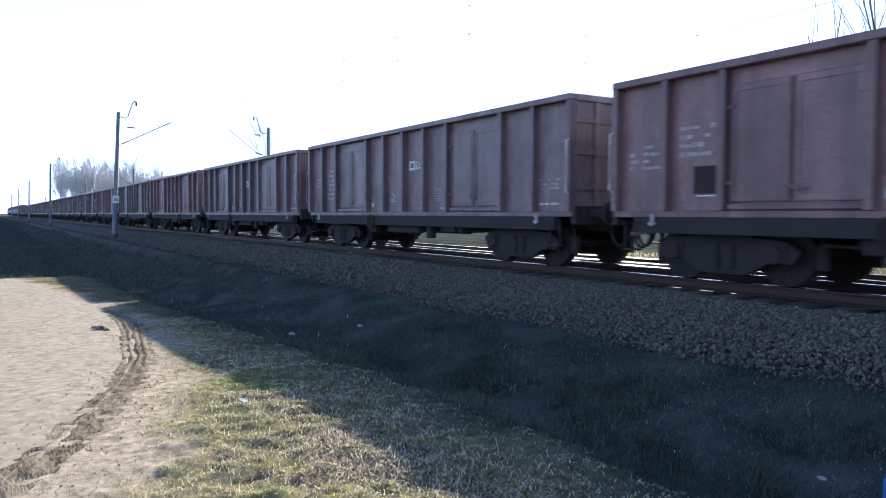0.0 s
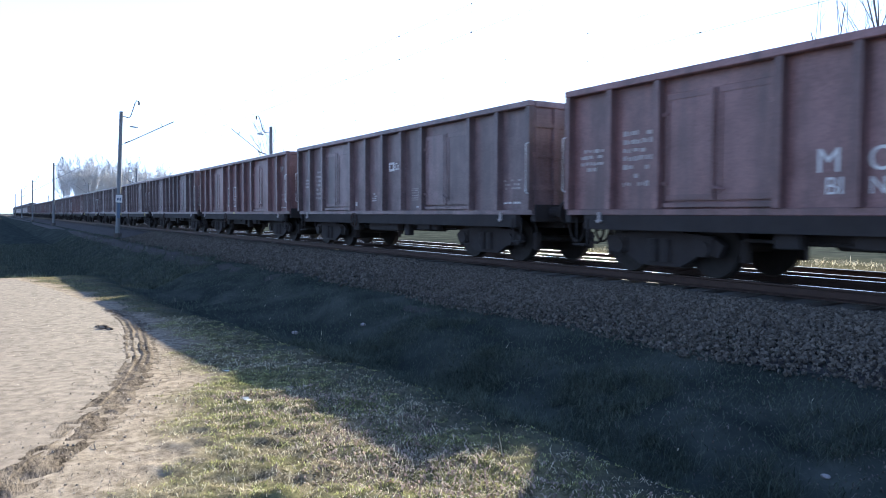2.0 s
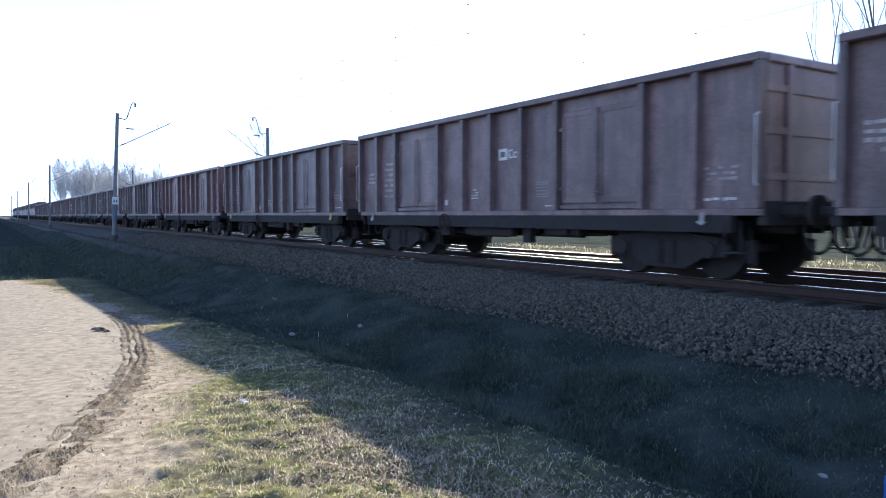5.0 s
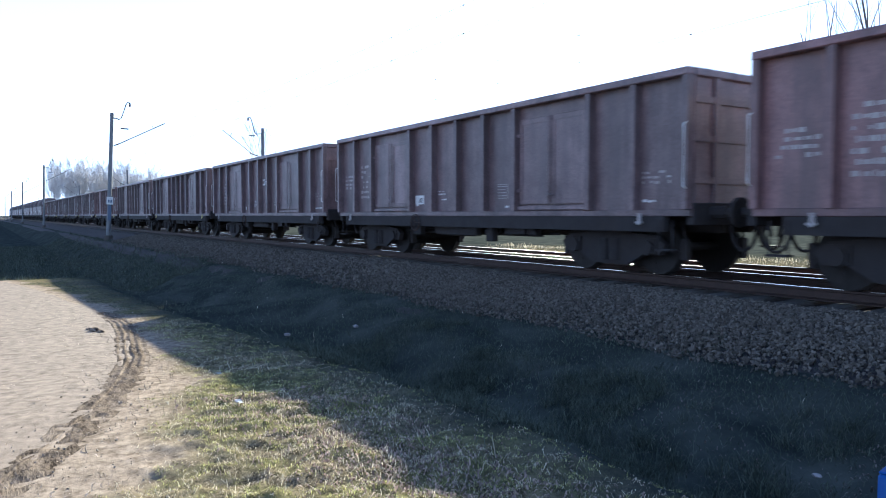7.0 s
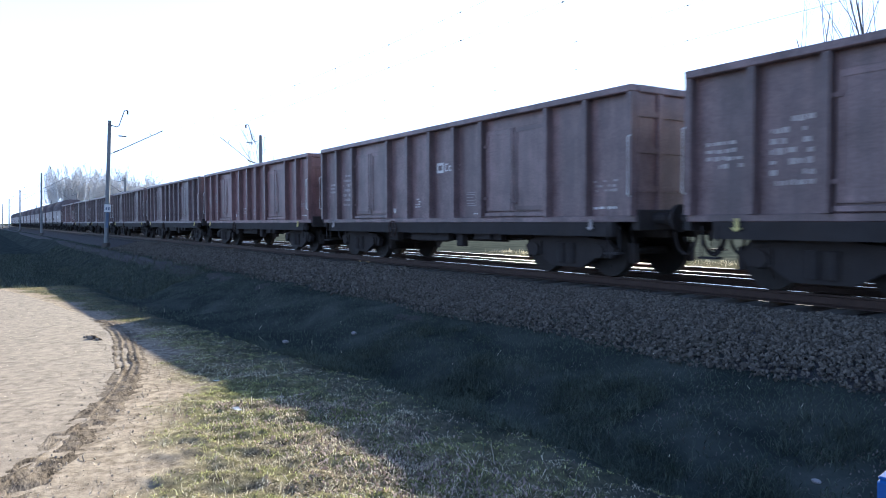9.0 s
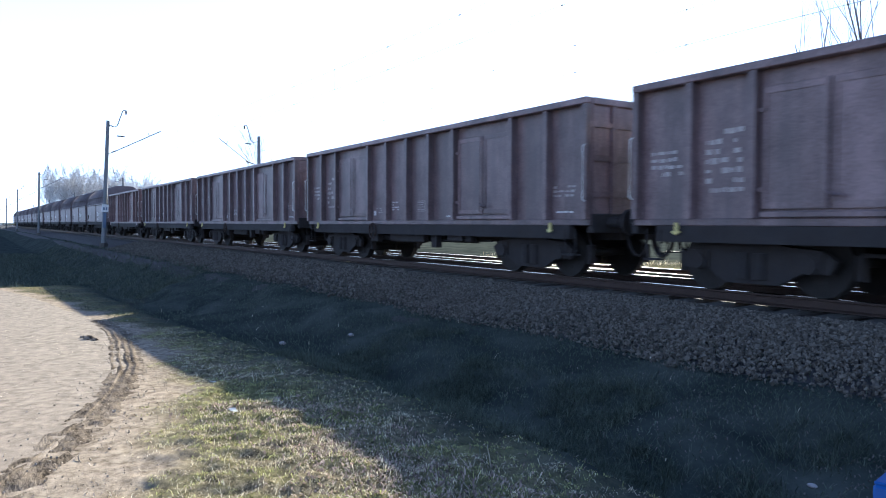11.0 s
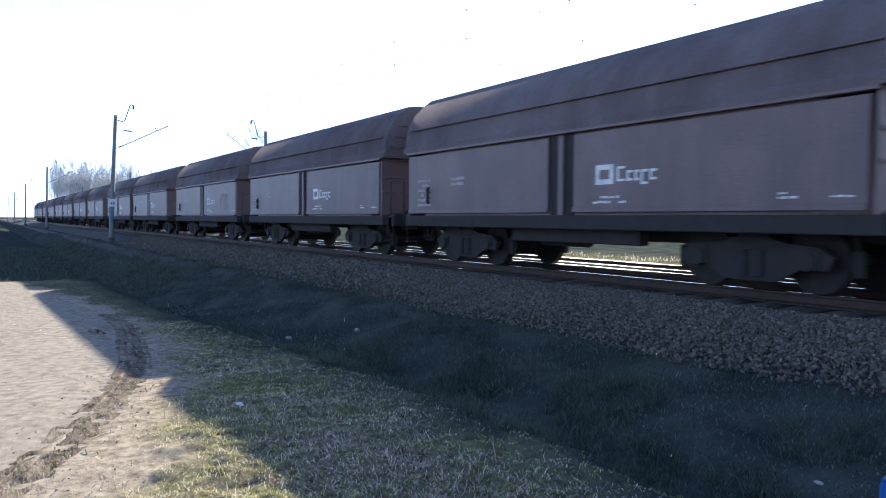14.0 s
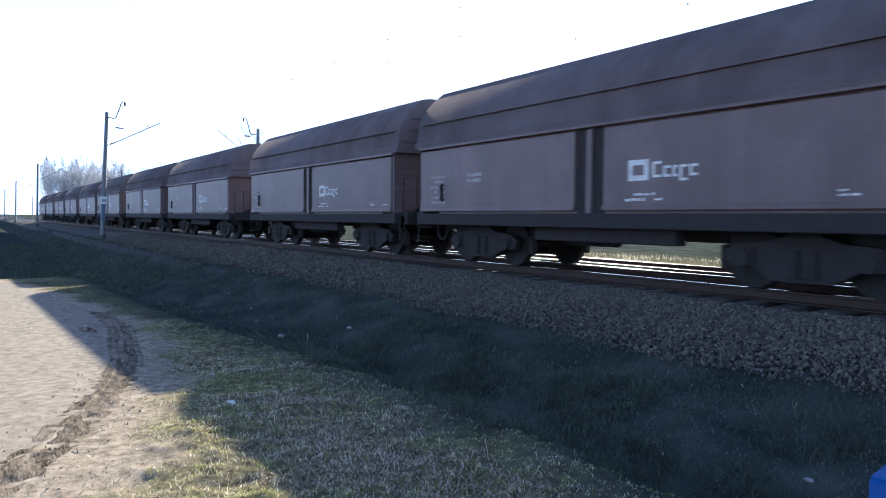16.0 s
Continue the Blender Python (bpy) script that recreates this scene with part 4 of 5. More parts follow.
# ---- masts ----
def make_mast(x, y, s, lean=0.0):
    """An overhead line mast; s is +1 where its arm reaches towards +y."""
    m = new("overhead_line_mast")
    m.matrix_basis = pose(x, y, -0.62, lean, 0, 0)
    tagged(m, "grey steel overhead line mast with an angled bracket arm", "line mast", "masts along the track")
    bm = bmesh.new()
    rod(bm, (0, 0, 0), (0, 0, 8.4 if s > 0 else 8.05), 0.15, 8, 0.115)
    part("pole", bm, M_MAST, m)
    bm = bmesh.new()
    rod(bm, (0, 0, -0.1), (0, 0, 0.30), 0.26, 8)
    part("footing", bm, M_SLEEPER, m)
    bm = bmesh.new()
    near = s > 0
    arm = [(0.45, 6.4), (3.35, 8.1)] if near else [(0.75, 6.1), (2.95, 7.75)]
    rod(bm, (0, arm[0][0] * s, arm[0][1]), (0, arm[1][0] * s, arm[1][1]), 0.03, 6)
    rod(bm, (0, 0.05 * s, arm[0][1] - 0.2), (0, arm[0][0] * s, arm[0][1]), 0.02, 6)
    u = [arm[0][i] * 0.25 + arm[1][i] * 0.75 for i in (0, 1)]
    rod(bm, (0, u[0] * s, u[1]), (0, (u[0] - 0.12) * s, u[1] + 0.22), 0.03, 6)
    part("bracket_arm", bm, M_MAST, m)
    bm = bmesh.new()
    rod(bm, (0, arm[0][0] * s * 0.6, arm[0][1] - 0.08), (0, arm[0][0] * s * 1.3, arm[0][1] + 0.08), 0.04, 8)
    part("insulator", bm, M_INSUL, m)
    bm = bmesh.new()
    dz = 0.1 if near else -0.35
    bracket = [(0, 0.1 * s, 8.0), (0, 0.45 * s, 7.94), (0, 0.58 * s, 8.05), (0, 0.85 * s, 9.0), (0, 0.92 * s, 9.12), (0, 1.1 * s, 9.1)]
    tube(bm, [(a, b, c + dz) for a, b, c in bracket], 0.035)
    part("top_bracket", bm, M_MAST, m)
    bm = bmesh.new()
    rod(bm, (0, 1.08 * s, 9.08 + dz), (0, 1.08 * s, 8.85 + dz), 0.06, 8)
    part("insulator", bm, M_INSUL, m)
    bm = bmesh.new()
    box(bm, -0.03, 0.03, min(0.55 * s, 1.05 * s), max(0.55 * s, 1.05 * s), 7.42, 7.5)
    part("clamp", bm, M_MAST, m)
    if s > 0 and x > -60:
        bm = bmesh.new()
        box(bm, 0.15, 0.17, -0.2, 0.2, 2.35, 2.85, 0.004)
        plate_ob = part("sign_plate", bm, M_WHITE, m, "white number plate")
        bm = bmesh.new()
        for y0, y1 in ((-0.12, -0.02), (0.03, 0.12)):
            box(bm, 0.171, 0.174, y0, y1, 2.48, 2.66)
        part("number_bar", bm, M_BAND, plate_ob)
        bm = bmesh.new()
        box(bm, 0.13, 0.148, -0.09, 0.09, 1.3, 2.3, 0.004)
        part("colour_band", bm, M_BAND, m, "blue painted band")
    return m


for i, x in enumerate((-53, -112, -172, -235, -300)):
    make_mast(x, 7.12, 1, -2.6 if i < 1 else -1.2)
    make_mast(x, 17.7, -1)


# ---- overhead wires ----
def make_wires(y, contact, carrier, dz):
    line = tagged(new("overhead_wires"), "thin dark contact and carrier wires over the track", "overhead wire", kind="structure")
    def carrier_z(x):
        u = ((x + 53) / 60) % 1.0
        return carrier + dz * (2 * u - 1) ** 2
    bm = bmesh.new()
    tube(bm, [(x, y, contact) for x in range(-353, 68, 20)], 0.0045, 4)
    part("contact_wire", bm, M_WIRE, line)
    bm = bmesh.new()
    tube(bm, [(x, y, carrier_z(x)) for x in range(-353, 68, 4)], 0.004, 4)
    part("carrier_wire", bm, M_WIRE, line)
    bm = bmesh.new()
    for i in range(26):
        x = 3.7 - 3.9 * i
        rod(bm, (x, y, contact), (x, y, carrier_z(x)), 0.0025, 4)
        for z in (contact, carrier_z(x)):
            box(bm, x - 0.02, x + 0.02, y - 0.01, y + 0.01, z - 0.014, z + 0.016)
    tagged(part("droppers", bm, M_WIRE, line), kind="stuff")


make_wires(TRACK_Y, 5.66, 6.34, 0.75)
make_wires(TRACK2_Y, 5.36, 6.1, 0.75)


# ---- stones, grass and litter ----
def stones(name, n, rng, spot, size, material, flat=0.7):
    """Rough little blocks strewn at the places that spot gives."""
    cube = np.array([(x, y, z) for x in (-1, 1) for y in (-1, 1) for z in (-1, 1)], float)
    quads = np.array([(0, 1, 3, 2), (4, 6, 7, 5), (0, 4, 5, 1), (2, 3, 7, 6), (0, 2, 6, 4), (1, 5, 7, 3)])
    p = spot(rng, n)
    n = len(p)
    v = cube[None] * rng.uniform(0.45, 1.0, (n, 8, 3))
    r = size * rng.lognormal(0, 0.28, (n, 1, 1)) / 2
    v = v * r * np.array([1.15, 1.0, flat])
    q = rng.normal(size=(n, 4))
    q /= np.linalg.norm(q, axis=1)[:, None]
    a, b, c, d = q.T
    rot = np.stack([1 - 2 * (c * c + d * d), 2 * (b * c - a * d), 2 * (b * d + a * c), 2 * (b * c + a * d), 1 - 2 * (b * b + d * d), 2 * (c * d - a * b),
                    2 * (b * d - a * c), 2 * (c * d + a * b), 1 - 2 * (b * b + c * c)], -1).reshape(n, 3, 3)
    v = np.einsum("nij,nkj->nki", rot, v) + p[:, None]
    f = quads[None] + 8 * np.arange(n)[:, None, None]
    return tagged(soup(name, v.reshape(-1, 3).tolist(), f.reshape(-1, 4).tolist(), material), kind="stuff")


def blades(name, n, rng, spot, length, width, lean, material, parent=None):
    """Bent grass blades of two pieces each."""
    p = spot(rng, n)
    n = len(p)
    turn = rng.uniform(0, 2 * np.pi, n)
    ln = length * rng.lognormal(0, 0.35, n)
    tip = np.clip(rng.normal(lean, 0.28, n), 0.05, 1.5)
    ux, uy = np.cos(turn), np.sin(turn)
    sx, sy = -uy * width / 2, ux * width / 2

    def at(reach, rise, k):
        return np.stack([p[:, 0] + ux * reach + sx * k, p[:, 1] + uy * reach + sy * k, p[:, 2] + rise], -1)
    a1 = tip * 0.6
    m_r, m_z = 0.55 * ln * np.sin(a1), 0.55 * ln * np.cos(a1)
    t_r, t_z = m_r + 0.45 * ln * np.sin(tip * 1.35), m_z + 0.45 * ln * np.cos(tip * 1.35)
    t_z = np.maximum(t_z, 0.004)
    v = np.stack([at(0, -0.005, 1), at(0, -0.005, -1), at(m_r, m_z, -0.8), at(m_r, m_z, 0.8), at(t_r, t_z, 0)], 1)
    base = 5 * np.arange(n)
    f4 = np.stack([base, base + 1, base + 2, base + 3], -1).tolist()
    f3 = np.stack([base + 3, base + 2, base + 4], -1).tolist()
    return tagged(soup(name, v.reshape(-1, 3).tolist(), f4 + f3, material, parent), kind="stuff")


def on_ground(x, y):
    return np.stack([x, y, ground_z(x, y)], -1)


def patchy(x, y, s=1.0):
    return 0.5 + 0.25 * np.sin(2.1 * s * x + 1.3 * np.sin(1.7 * s * y)) + 0.25 * np.sin(3.3 * s * y + 1.9 * np.sin(1.1 * s * x + 2))


def verge_spot(x0, x1, near, clump=0.0, bare=0.35):
    """Places on the verge between the sand and the ditch, thicker towards the camera."""
    def spot(rng, n):
        x = x1 - (x1 - x0) * rng.uniform(0, 1, n) ** near
        lip = ditch_lip(x)
        y = rng.uniform(-1.2, 3.6, n)
        keep = (rng.uniform(0, 1, n) > ease(lip - 0.9, lip + 0.7, y)) & (rng.uniform(0, 1, n) > sand_cover(x, y) * 1.05) & (rng.uniform(0, 1, n) < bare + (1 - bare) * patchy(x, y, 1 + clump))
        return on_ground(x[keep], y[keep])
    return spot


def bank_spot(rng, n):
    x = 1.0 - 31 * rng.uniform(0, 1, n) ** 1.5
    y = 2.3 + 5.35 * rng.uniform(0, 1, n) ** 0.85
    keep = rng.uniform(0, 1, n) < (0.3 + 0.7 * patchy(x, y, 0.8)) * (1 - 0.75 * ease(-4.2, -2.6, x))
    p = on_ground(x[keep], y[keep])
    p[:, 2] = np.maximum(p[:, 2], -0.62 + (p[:, 1] - 6.95) * 0.2433 * (p[:, 1] > 6.95))
    return p


def low_spot(rng, n):
    x = -26.0 - 50 * rng.uniform(0, 1, n) ** 1.4
    y = rng.uniform(-3, 7.0, n)
    return on_ground(x, y)


def far_spot(rng, n):
    x = 2 - 27 * rng.uniform(0, 1, n) ** 1.2
    y = 15.7 + 3.4 * rng.uniform(0, 1, n) ** 1.3
    keep = rng.uniform(0, 1, n) < 0.25 + 0.75 * patchy(x, y, 0.5)
    return on_ground(x[keep], y[keep])


def shoulder_spot(x0, x1, y0=6.75, y1=9.3):
    def spot(rng, n):
        x = rng.uniform(x0, x1, n)
        y = y0 + (y1 - y0) * rng.beta(1.9, 1.15, n) + 0.12 * np.sin(1.3 * x)
        z = np.where(y < 8.45, -0.62 + np.clip(y - 6.95, 0, 1.5) * 0.2433, -0.25 + 0.03 * ease(8.45, 8.9, y))
        z = np.maximum(z, ground_z(x, y))
        return np.stack([x, y, z + rng.uniform(-0.008, 0.022, n)], -1)
    return spot


rng = np.random.default_rng(7)
tagged(stones("ballast_stones", 50000, rng, shoulder_spot(-15, 0.5), 0.034, M_STONE), "loose grey-brown crushed stones on the ballast slope", "gravel")
tagged(stones("ballast_stones", 26000, rng, shoulder_spot(-50, -15), 0.055, M_STONE), "loose grey-brown crushed stones on the ballast slope", "gravel")


def tufts(spot, each, wide, green=None):
    """Blades gathered round the places of spot; green keeps them to the green or to the bare patches."""
    def out(rng, n):
        p = spot(rng, n // each)
        if green is not None:
            g = green_patch(p[:, 0], p[:, 1])
            p = p[rng.uniform(0, 1, len(p)) < (0.06 + 0.94 * g if green else 1.0 - 0.8 * g)]
        q = np.repeat(p, each, 0)
        q[:, :2] += rng.normal(0, wide, (len(q), 2))
        return on_ground(q[:, 0], q[:, 1])
    return out


tagged(blades("verge_grass", 165000, rng, tufts(verge_spot(-13, -1.2, 1.3, 0.0, 1.0), 10, 0.020, True), 0.023, 0.0038, 1.3, M_GRASS), "short green winter grass in tufts on the verge", "grass")
tagged(blades("verge_straw", 72000, rng, tufts(verge_spot(-13, -1.2, 1.3, 0.0, 1.0), 6, 0.04, False), 0.036, 0.0034, 1.48, M_STRAW), "flattened dry straw-coloured grass on the verge", "grass")
tagged(blades("verge_grass", 22000, rng, verge_spot(-1.2, 7, 1.0, 2.2, 0.0), 0.032, 0.006, 1.3, M_GRASS), "short green winter grass on the verge", "grass")
tagged(blades("verge_straw", 16000, rng, verge_spot(-1.2, 7, 1.0, 3.1, 0.15), 0.05, 0.005, 1.42, M_STRAW), "flattened dry straw-coloured grass on the verge", "grass")
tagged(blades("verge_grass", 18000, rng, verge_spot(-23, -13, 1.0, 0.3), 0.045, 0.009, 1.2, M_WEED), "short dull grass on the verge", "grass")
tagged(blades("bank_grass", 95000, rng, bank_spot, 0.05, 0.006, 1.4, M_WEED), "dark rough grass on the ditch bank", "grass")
tagged(blades("bank_straw", 220, rng, bank_spot, 0.09, 0.004, 1.4, M_STRAW), "dry stalks among the bank grass", "grass")
tagged(blades("low_grass", 40000, rng, low_spot, 0.16, 0.022, 1.0, M_WEED), "rough grass on the low ground beyond the road", "grass")
tagged(blades("far_straw", 14000, rng, far_spot, 0.13, 0.010, 1.15, M_STRAW), "tall dry grass beyond the tracks", "grass")
tagged(blades("leaf_litter", 9000, rng, tufts(verge_spot(-10, -1.0, 1.2, 0.0, 1.0), 2, 0.06, False), 0.022, 0.009, 1.5, M_LITTER), "dead brown leaves and bits on the verge", "leaf litter")


def lip_spot(rng, n):
    """Fallen leaves gathered along the edge of the ditch."""
    x = -1.0 - 5.5 * rng.uniform(0, 1, n) ** 1.2
    y = 2.55 + 0.08 * x + rng.normal(0, 0.33, n)
    keep = rng.uniform(0, 1, n) < 0.15 + 0.85 * lumps(x, y, 0.3, 14)
    return on_ground(x[keep], y[keep]) + np.array([0, 0, 0.006])


def tuft_bank(rng, n):
    """Long tufts hanging down the ditch side and up the bank."""
    x = -0.5 - 10.5 * rng.uniform(0, 1, n)
    y = 3.3 + 3.1 * rng.uniform(0, 1, n)
    keep = rng.uniform(0, 1, n) < np.clip(2.2 * lumps(x, y, 1.1, 21) - 0.7, 0.02, 1) * (1 - 0.9 * ease(-4.2, -2.6, x))
    return on_ground(x[keep], y[keep])


def bare_spot(rng, n):
    """Bits of dead leaf on the bare soil at the foot of the bank."""
    x = 0.5 - 7.5 * rng.uniform(0, 1, n)
    y = 3.6 + 3.3 * rng.uniform(0, 1, n)
    keep = rng.uniform(0, 1, n) < np.clip(1.6 * lumps(x, y, 0.4, 24) - 0.3, 0.02, 1) * (0.25 + 0.75 * ease(-4.5, -2.8, x))
    return on_ground(x[keep], y[keep]) + np.array([0, 0, 0.004])


tagged(blades("fallen_leaves", 8000, rng, lip_spot, 0.027, 0.013, 1.45, M_LEAF), "fallen purple-brown leaves along the ditch edge", "leaf litter")
tagged(blades("lip_straw", 5000, rng, tufts(lip_spot, 5, 0.05), 0.06, 0.0032, 1.45, M_STRAW), "tangled dry stems along the ditch edge", "grass")
tagged(blades("bank_leaves", 9000, rng, bare_spot, 0.028, 0.012, 1.45, M_MULCH), "dark rotting leaves on the bare bank soil", "leaf litter")
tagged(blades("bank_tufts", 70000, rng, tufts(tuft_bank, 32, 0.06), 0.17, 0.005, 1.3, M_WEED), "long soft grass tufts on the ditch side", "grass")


def make_dirt_edge():
    """Loose dark soil thrown up along the road edge, with tyre grooves."""
    rng = np.random.default_rng(12)
    xs = np.arange(-14.5, -3.4, 0.035)
    us = np.linspace(-0.18, 0.32, 38)
    gx, gu = np.meshgrid(xs, us, indexing="ij")
    clods = 1.1 * (lumps(gx, gu, 0.13, 31) - 0.5) + 0.9 * (lumps(gx, gu, 0.06, 32) - 0.5)
    ruts = np.sin(72 * gu + 2.2 * lumps(gx, gu * 0, 1.6, 33)) * (0.3 + 0.7 * lumps(gx, gu * 0, 1.1, 34)) * (0.15 + 0.85 * ease(-8.0, -9.6, gx) * (1 - ease(-12.6, -13.6, gx)))
    wide = np.convolve(rng.normal(0, 1, len(xs)), np.hanning(41) / 20, "same")
    fade = 1 - ((us - 0.07) / 0.27) ** 2
    verts = []
    for i, x in enumerate(xs):
        shift = 0.03 * math.sin(1.4 * x) + 0.05 * wide[i]
        for j, u in enumerate(us):
            y = float(road_edge(x)) + u + shift
            h = 0.004 + 0.006 * (u < 0.02) + fade[j] * (0.006 + 0.018 * clods[i, j] + 0.010 * ruts[i, j]) - 0.016 * (1 - fade[j]) - 0.02 * (j in (0, len(us) - 1))
            verts.append((x, y, float(ground_z(x, y)) + h))
    c = len(us)
    faces = [(i * c + j, (i + 1) * c + j, (i + 1) * c + j + 1, i * c + j + 1) for i in range(len(xs) - 1) for j in range(c - 1)]
    return tagged(soup("dirt_edge", verts, faces, M_DIRT), "loose grey-brown soil along the road edge", "soil", kind="structure")


make_dirt_edge()


def crust_spot(rng, n):
    x = rng.uniform(-15, -3.5, n)
    y = road_edge(x) + rng.normal(0.1, 0.25, n)
    return on_ground(x, y) + np.array([0, 0, 0.012])


tagged(stones("asphalt_crumbs", 500, rng, crust_spot, 0.012, M_CRUST, 0.5), "broken asphalt crumbs along the road edge", "rubble")


def make_stone(x, y, r, material, label, name="stone", sink=0.3):
    bm = bmesh.new()
    bmesh.ops.create_icosphere(bm, subdivisions=2, radius=r)
    for v in bm.verts:
        k = 1 + 0.28 * noise.noise(v.co * (2.2 / r) + Vector((x, y, 0)))
        v.co = Vector((v.co.x * k * 1.3, v.co.y * k, v.co.z * k * 0.6))
    ob = part(name, bm, material)
    ob.location = (x, y, float(ground_z(x, y)) + r * 0.6 * (1 - 2 * sink))
    return tagged(ob, label, "stone", "loose stones on the bank")


def make_stalk(x, y, h, bend, material, label):
    z = float(ground_z(x, y)) - 0.01
    bm = bmesh.new()
    tube(bm, [(x, y, z), (x - bend * 0.15, y, z + h * 0.45), (x - bend * 0.55, y, z + h * 0.85), (x - bend, y + 0.02, z + h)], [0.0045, 0.004, 0.0035, 0.0015], 6)
    return tagged(part("dry_stalk", bm, material), label, "plant stalk", "stalks on the verge")


# ---- the blue box by the ditch ----
def make_blue_box():
    b = tagged(new("marker_box"), "blue painted steel box standing in the ditch grass", "marker box")
    bm = bmesh.new()
    box(bm, 0, 0.42, 0, 0.3, -0.6, 0, 0.012)
    part("case", bm, M_BLUE, b)
    bm = bmesh.new()
    box(bm, 0.004, 0.416, 0.004, 0.296, 0.0, 0.014, 0.005)
    part("lid", bm, M_BLUE, b)
    b.matrix_basis = pose(-1.66, 3.3, -0.135, 0, 0, 12)


make_blue_box()


# ---- trees ----
def make_tree(name, height, seed, spread_, twig, material, levels=4, label="", stem=1, forks=(11, 6, 4, 3)):
    r = random.Random(seed)
    t = new(name)
    trunk, crown = bmesh.new(), bmesh.new()

    def grow(p, way, length, radius, level):
        pts, rad = [p], [radius]
        q, d = p.copy(), way.copy()
        steps = (4, 3, 3, 2, 2)[level]
        for i in range(steps):
            d = (d + Vector((r.gauss(0, 0.10), r.gauss(0, 0.10), 0.05))).normalized()
            q = q + d * length / steps
            pts.append(q.copy())
            rad.append(max(twig * 0.6, radius * (1 - 0.75 * (i + 1) / steps)))
        tube(trunk if level == 0 else crown, pts, rad, 6 if level == 0 else 3)
        if level >= levels:
            return
        kids = forks[min(level, 3)]
        for k in range(kids):
            u = (0.3 if level == 0 else 0.25) + 0.72 * (k + r.random()) / kids
            i = min(int(u * steps), steps - 1)
            f = u * steps - i
            b = pts[i].lerp(pts[i + 1], f)
            a = r.uniform(0, 2 * math.pi)
            side = Vector((math.cos(a), math.sin(a), 0))
            w = (d * 0.9 + side * spread_ * r.uniform(0.7, 1.2) + Vector((0, 0, 0.35))).normalized()
            grow(b, w, length * r.uniform(0.38, 0.55) * (1.15 - 0.45 * u), max(twig, radius * 0.45 * (1 - 0.5 * u)), level + 1)
    for s_ in range(stem):
        lean = Vector((r.uniform(-0.15, 0.15) * (stem > 1), r.uniform(-0.1, 0.1), 1)).normalized()
        grow(Vector((0.25 * s_, 0, 0)), lean, height, height * 0.0055 + 0.012, 0)
    part("trunk", trunk, material, t)
    part("crown", crown, material, t)
    return tagged(t, label, "tree", "")


def make_trees():
    row = [make_tree("bare_tree", 15.0, 11 + i, 0.62, 0.030, M_HAZE_TWIG, 4, "tall leafless tree beyond the track, painted pale for haze") for i in range(3)]
    r = random.Random(5)
    used = set()
    for i in range(100):
        y = 18.5 + i * 0.46 + r.uniform(-0.5, 0.5)
        x = -243 - r.uniform(0, 26)
        k = r.randrange(3)
        size = 0.88 - 0.2 * ease(38, 60, y) + r.uniform(-0.25, 0.08)
        ob = row[k] if k not in used else copy_thing(row[k], pose(0, 0, 0))
        used.add(k)
        ob.matrix_basis = pose(x, y, -0.6, 0, 0, r.uniform(0, 360)) @ Matrix.Scale(float(size), 4)
        tagged(ob, group="trees in the distant row")
    for x, y, h, sd, st in ((-18.6, 34.2, 12.4, 31, 2), (-17.5, 34.0, 13.4, 35, 2), (-19.9, 34.6, 10.3, 33, 1), (-16.5, 34.4, 11.6, 36, 1)):
        t = make_tree("bare_tree", h, sd, 0.42, 0.008, M_BARK, 2, "slender leafless tree behind the train", st, (5, 3, 2, 2))
        t.matrix_basis = pose(x, y, -0.5)
        tagged(t, group="slender trees behind the train")
    t = make_tree("bare_tree", 8.8, 52, 0.5, 0.02, M_HAZE_TWIG, 3, "small leafless tree behind a line mast")
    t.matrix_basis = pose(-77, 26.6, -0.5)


make_trees()
for x, y, r_ in ((-12.8, 4.7, 0.06), (-11.8, 5.6, 0.055), (-2.6, 4.7, 0.035), (-3.1, 5.3, 0.03), (-3.0, 6.3, 0.035)):
    make_stone(x, y, r_, M_CHALK, "pale rounded stone lying in the bank grass")
for x, y, h, b in ((-3.8, 2.8, 0.13, 0.06), (-5.4, 4.3, 0.16, 0.04), (-7.0, 4.5, 0.15, 0.05)):
    make_stalk(x, y, h, b, M_STRAW, "single pale dry stalk standing in the grass")


def make_scrap(x, y, size, turn):
    """A crumpled flat scrap."""
    r = random.Random(int(100 * x))
    bm = bmesh.new()
    bmesh.ops.create_grid(bm, x_segments=5, y_segments=3, size=0.5)
    for v in bm.verts:
        v.co = Vector((v.co.x * size, v.co.y * size * 0.4 + r.uniform(-0.06, 0.06) * size, r.uniform(0, 0.16) * size))
    bmesh.ops.solidify(bm, geom=bm.faces[:], thickness=0.002)
    ob = part("litter_scrap", bm, M_PAPER)
    ob.matrix_basis = pose(x, y, float(ground_z(x, y)) + 0.012, 0, 0, turn)
    return tagged(ob, "crumpled pale scrap lying in the grass", "litter", "scraps on the verge")


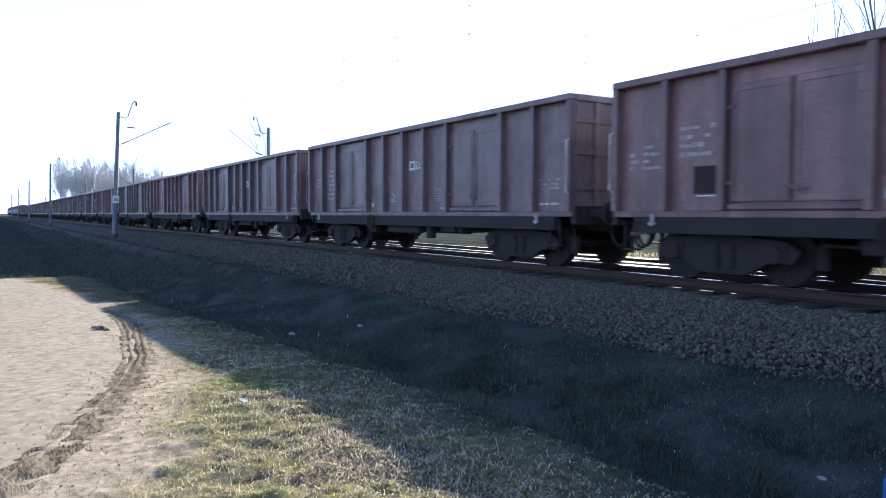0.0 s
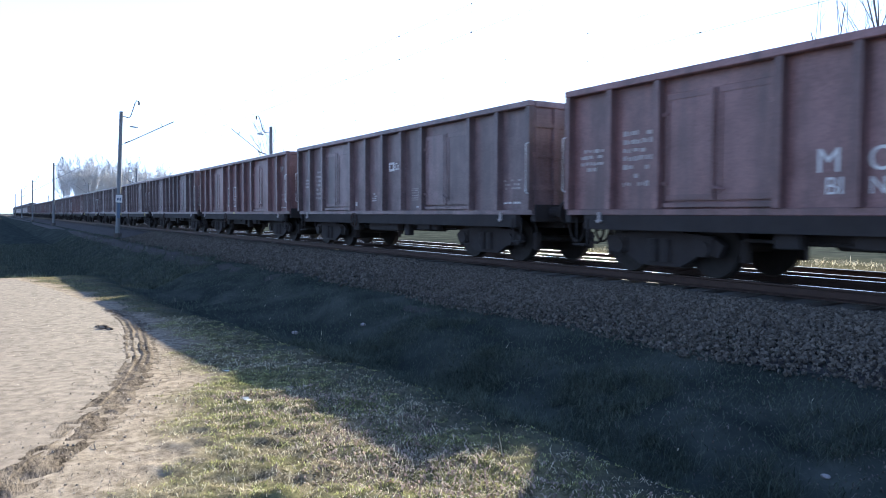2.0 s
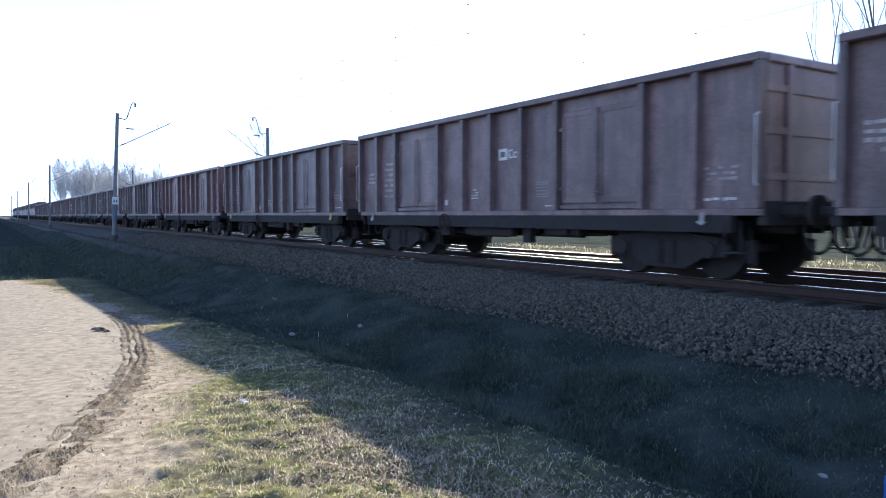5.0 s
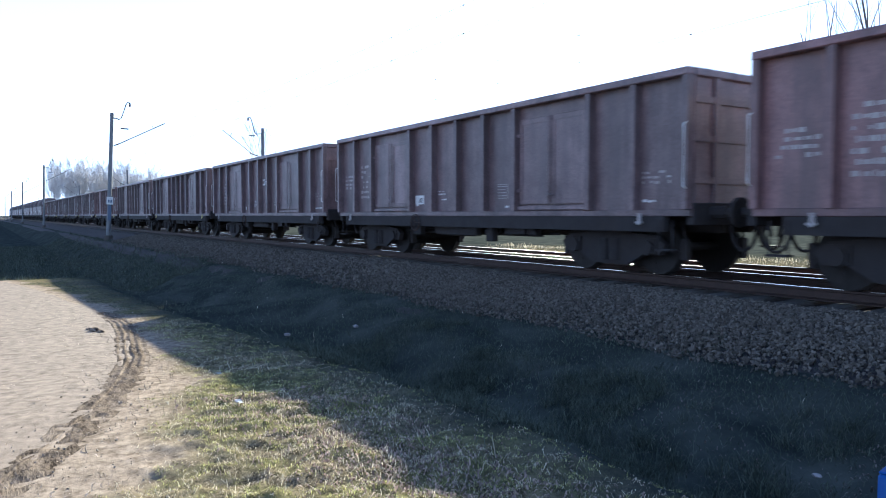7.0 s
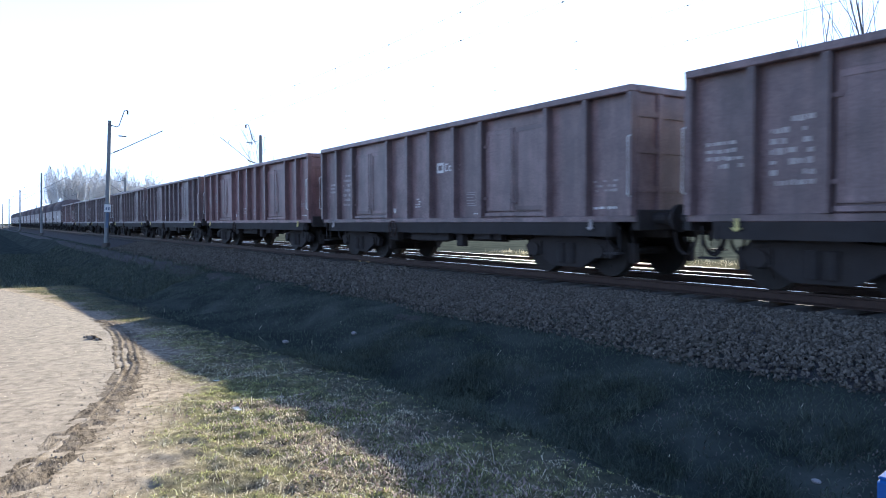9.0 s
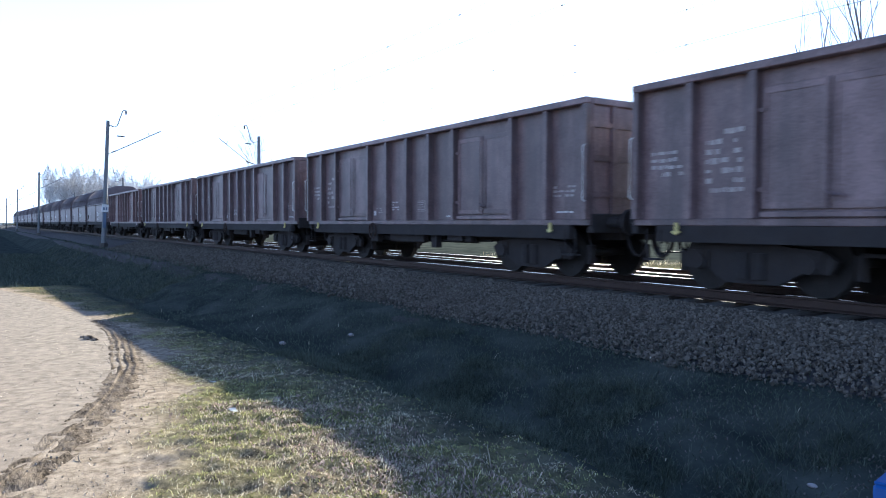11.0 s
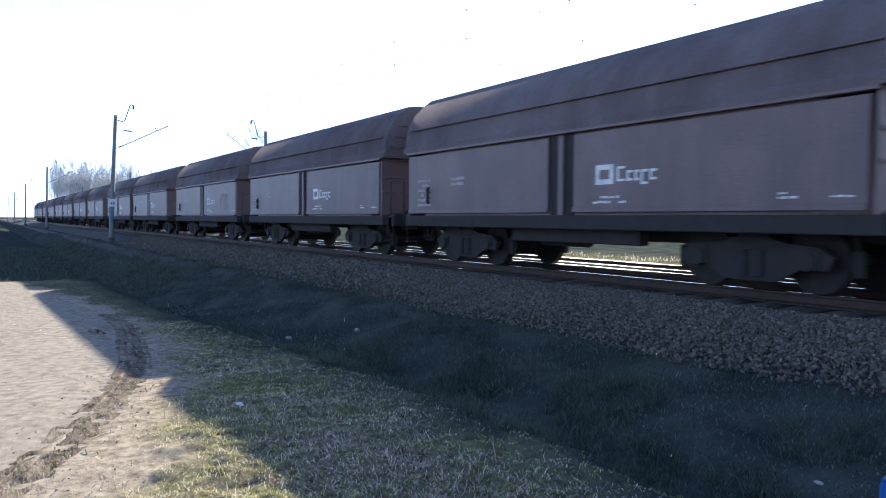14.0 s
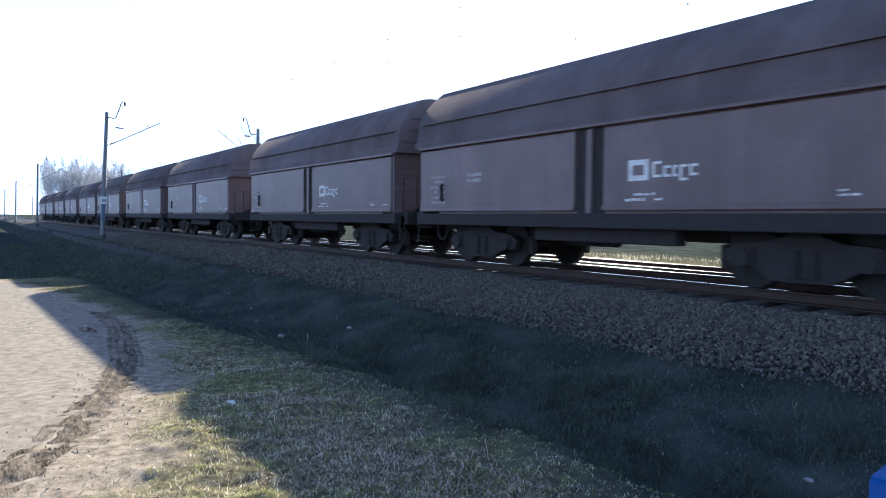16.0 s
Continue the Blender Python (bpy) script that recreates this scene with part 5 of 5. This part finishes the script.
for x, y, r_, a_ in ((-5.97, 1.77, 0.11, 10), (-7.69, 2.07, 0.06, 40)):
    make_scrap(x, y, r_, a_)
for x, y, r_ in ((-12.0, 1.4, 0.075), (-11.8, 1.46, 0.05), (-12.2, 1.34, 0.045)):
    make_stone(x, y, r_, M_DIRT, "dark flat clod of soil at the road edge", "clod", 0.25)


def sand_spot(rng, n):
    x = -1.0 - 17 * rng.uniform(0, 1, n) ** 1.2
    y = rng.uniform(-1.0, 3.2, n)
    keep = rng.uniform(0, 1, n) < sand_cover(x, y) * (0.25 + 0.75 * patchy(x, y, 2.0))
    return on_ground(x[keep], y[keep])


rng = np.random.default_rng(23)
tagged(stones("sand_grit", 9000, rng, sand_spot, 0.008, M_CRUST), "small stones and grit on the sandy strip", "gravel")
tagged(blades("leaf_litter", 9000, rng, sand_spot, 0.026, 0.009, 1.5, M_LITTER), "dead leaves and straw on the sandy strip", "leaf litter")
tagged(blades("leaf_litter", 2500, rng, sand_spot, 0.018, 0.005, 1.5, M_BARK), "dark leaf crumbs on the sandy strip", "leaf litter")
for x, y, h, b in ((-5.25, 0.55, 0.03, 0.16), (-7.2, 1.27, 0.03, 0.2)):
    make_stalk(x, y, h, b, M_BARK, "short dark twig lying by the road")


# ---- the moves ----
def train_place(t):
    return -23.27 + 20.406 * t + 0.0071 * t * t


def motions():
    times = [0, 1, 2, 4, 6, 8, 10, 12, 14, 15, 16]
    for ob, s in WAGONS:
        walk(ob, [(t, pose(train_place(t) + s, TRACK_Y, 0)) for t in times])
    # the wheels roll: one turn for every 2.89 m of track; alike axles share one set of keys
    shared = {}
    for ob, s in WAGONS:
        for w in ob.children_recursive:
            if not w.name.startswith("wheelset"):
                continue
            side = round(w.location.x, 2)
            if side not in shared:
                rows = [(k / FPS, pose(side, 0, 0.46, 0, math.degrees((train_place(k / FPS) - train_place(0)) / 0.46), 0)) for k in range(16 * FPS + 1)]
                walk(w, rows)
                shared[side] = w.animation_data
            else:
                w.rotation_mode = "QUATERNION"
                w.animation_data_create()
                w.animation_data.action = shared[side].action
                w.animation_data.action_slot = shared[side].action_slot


motions()
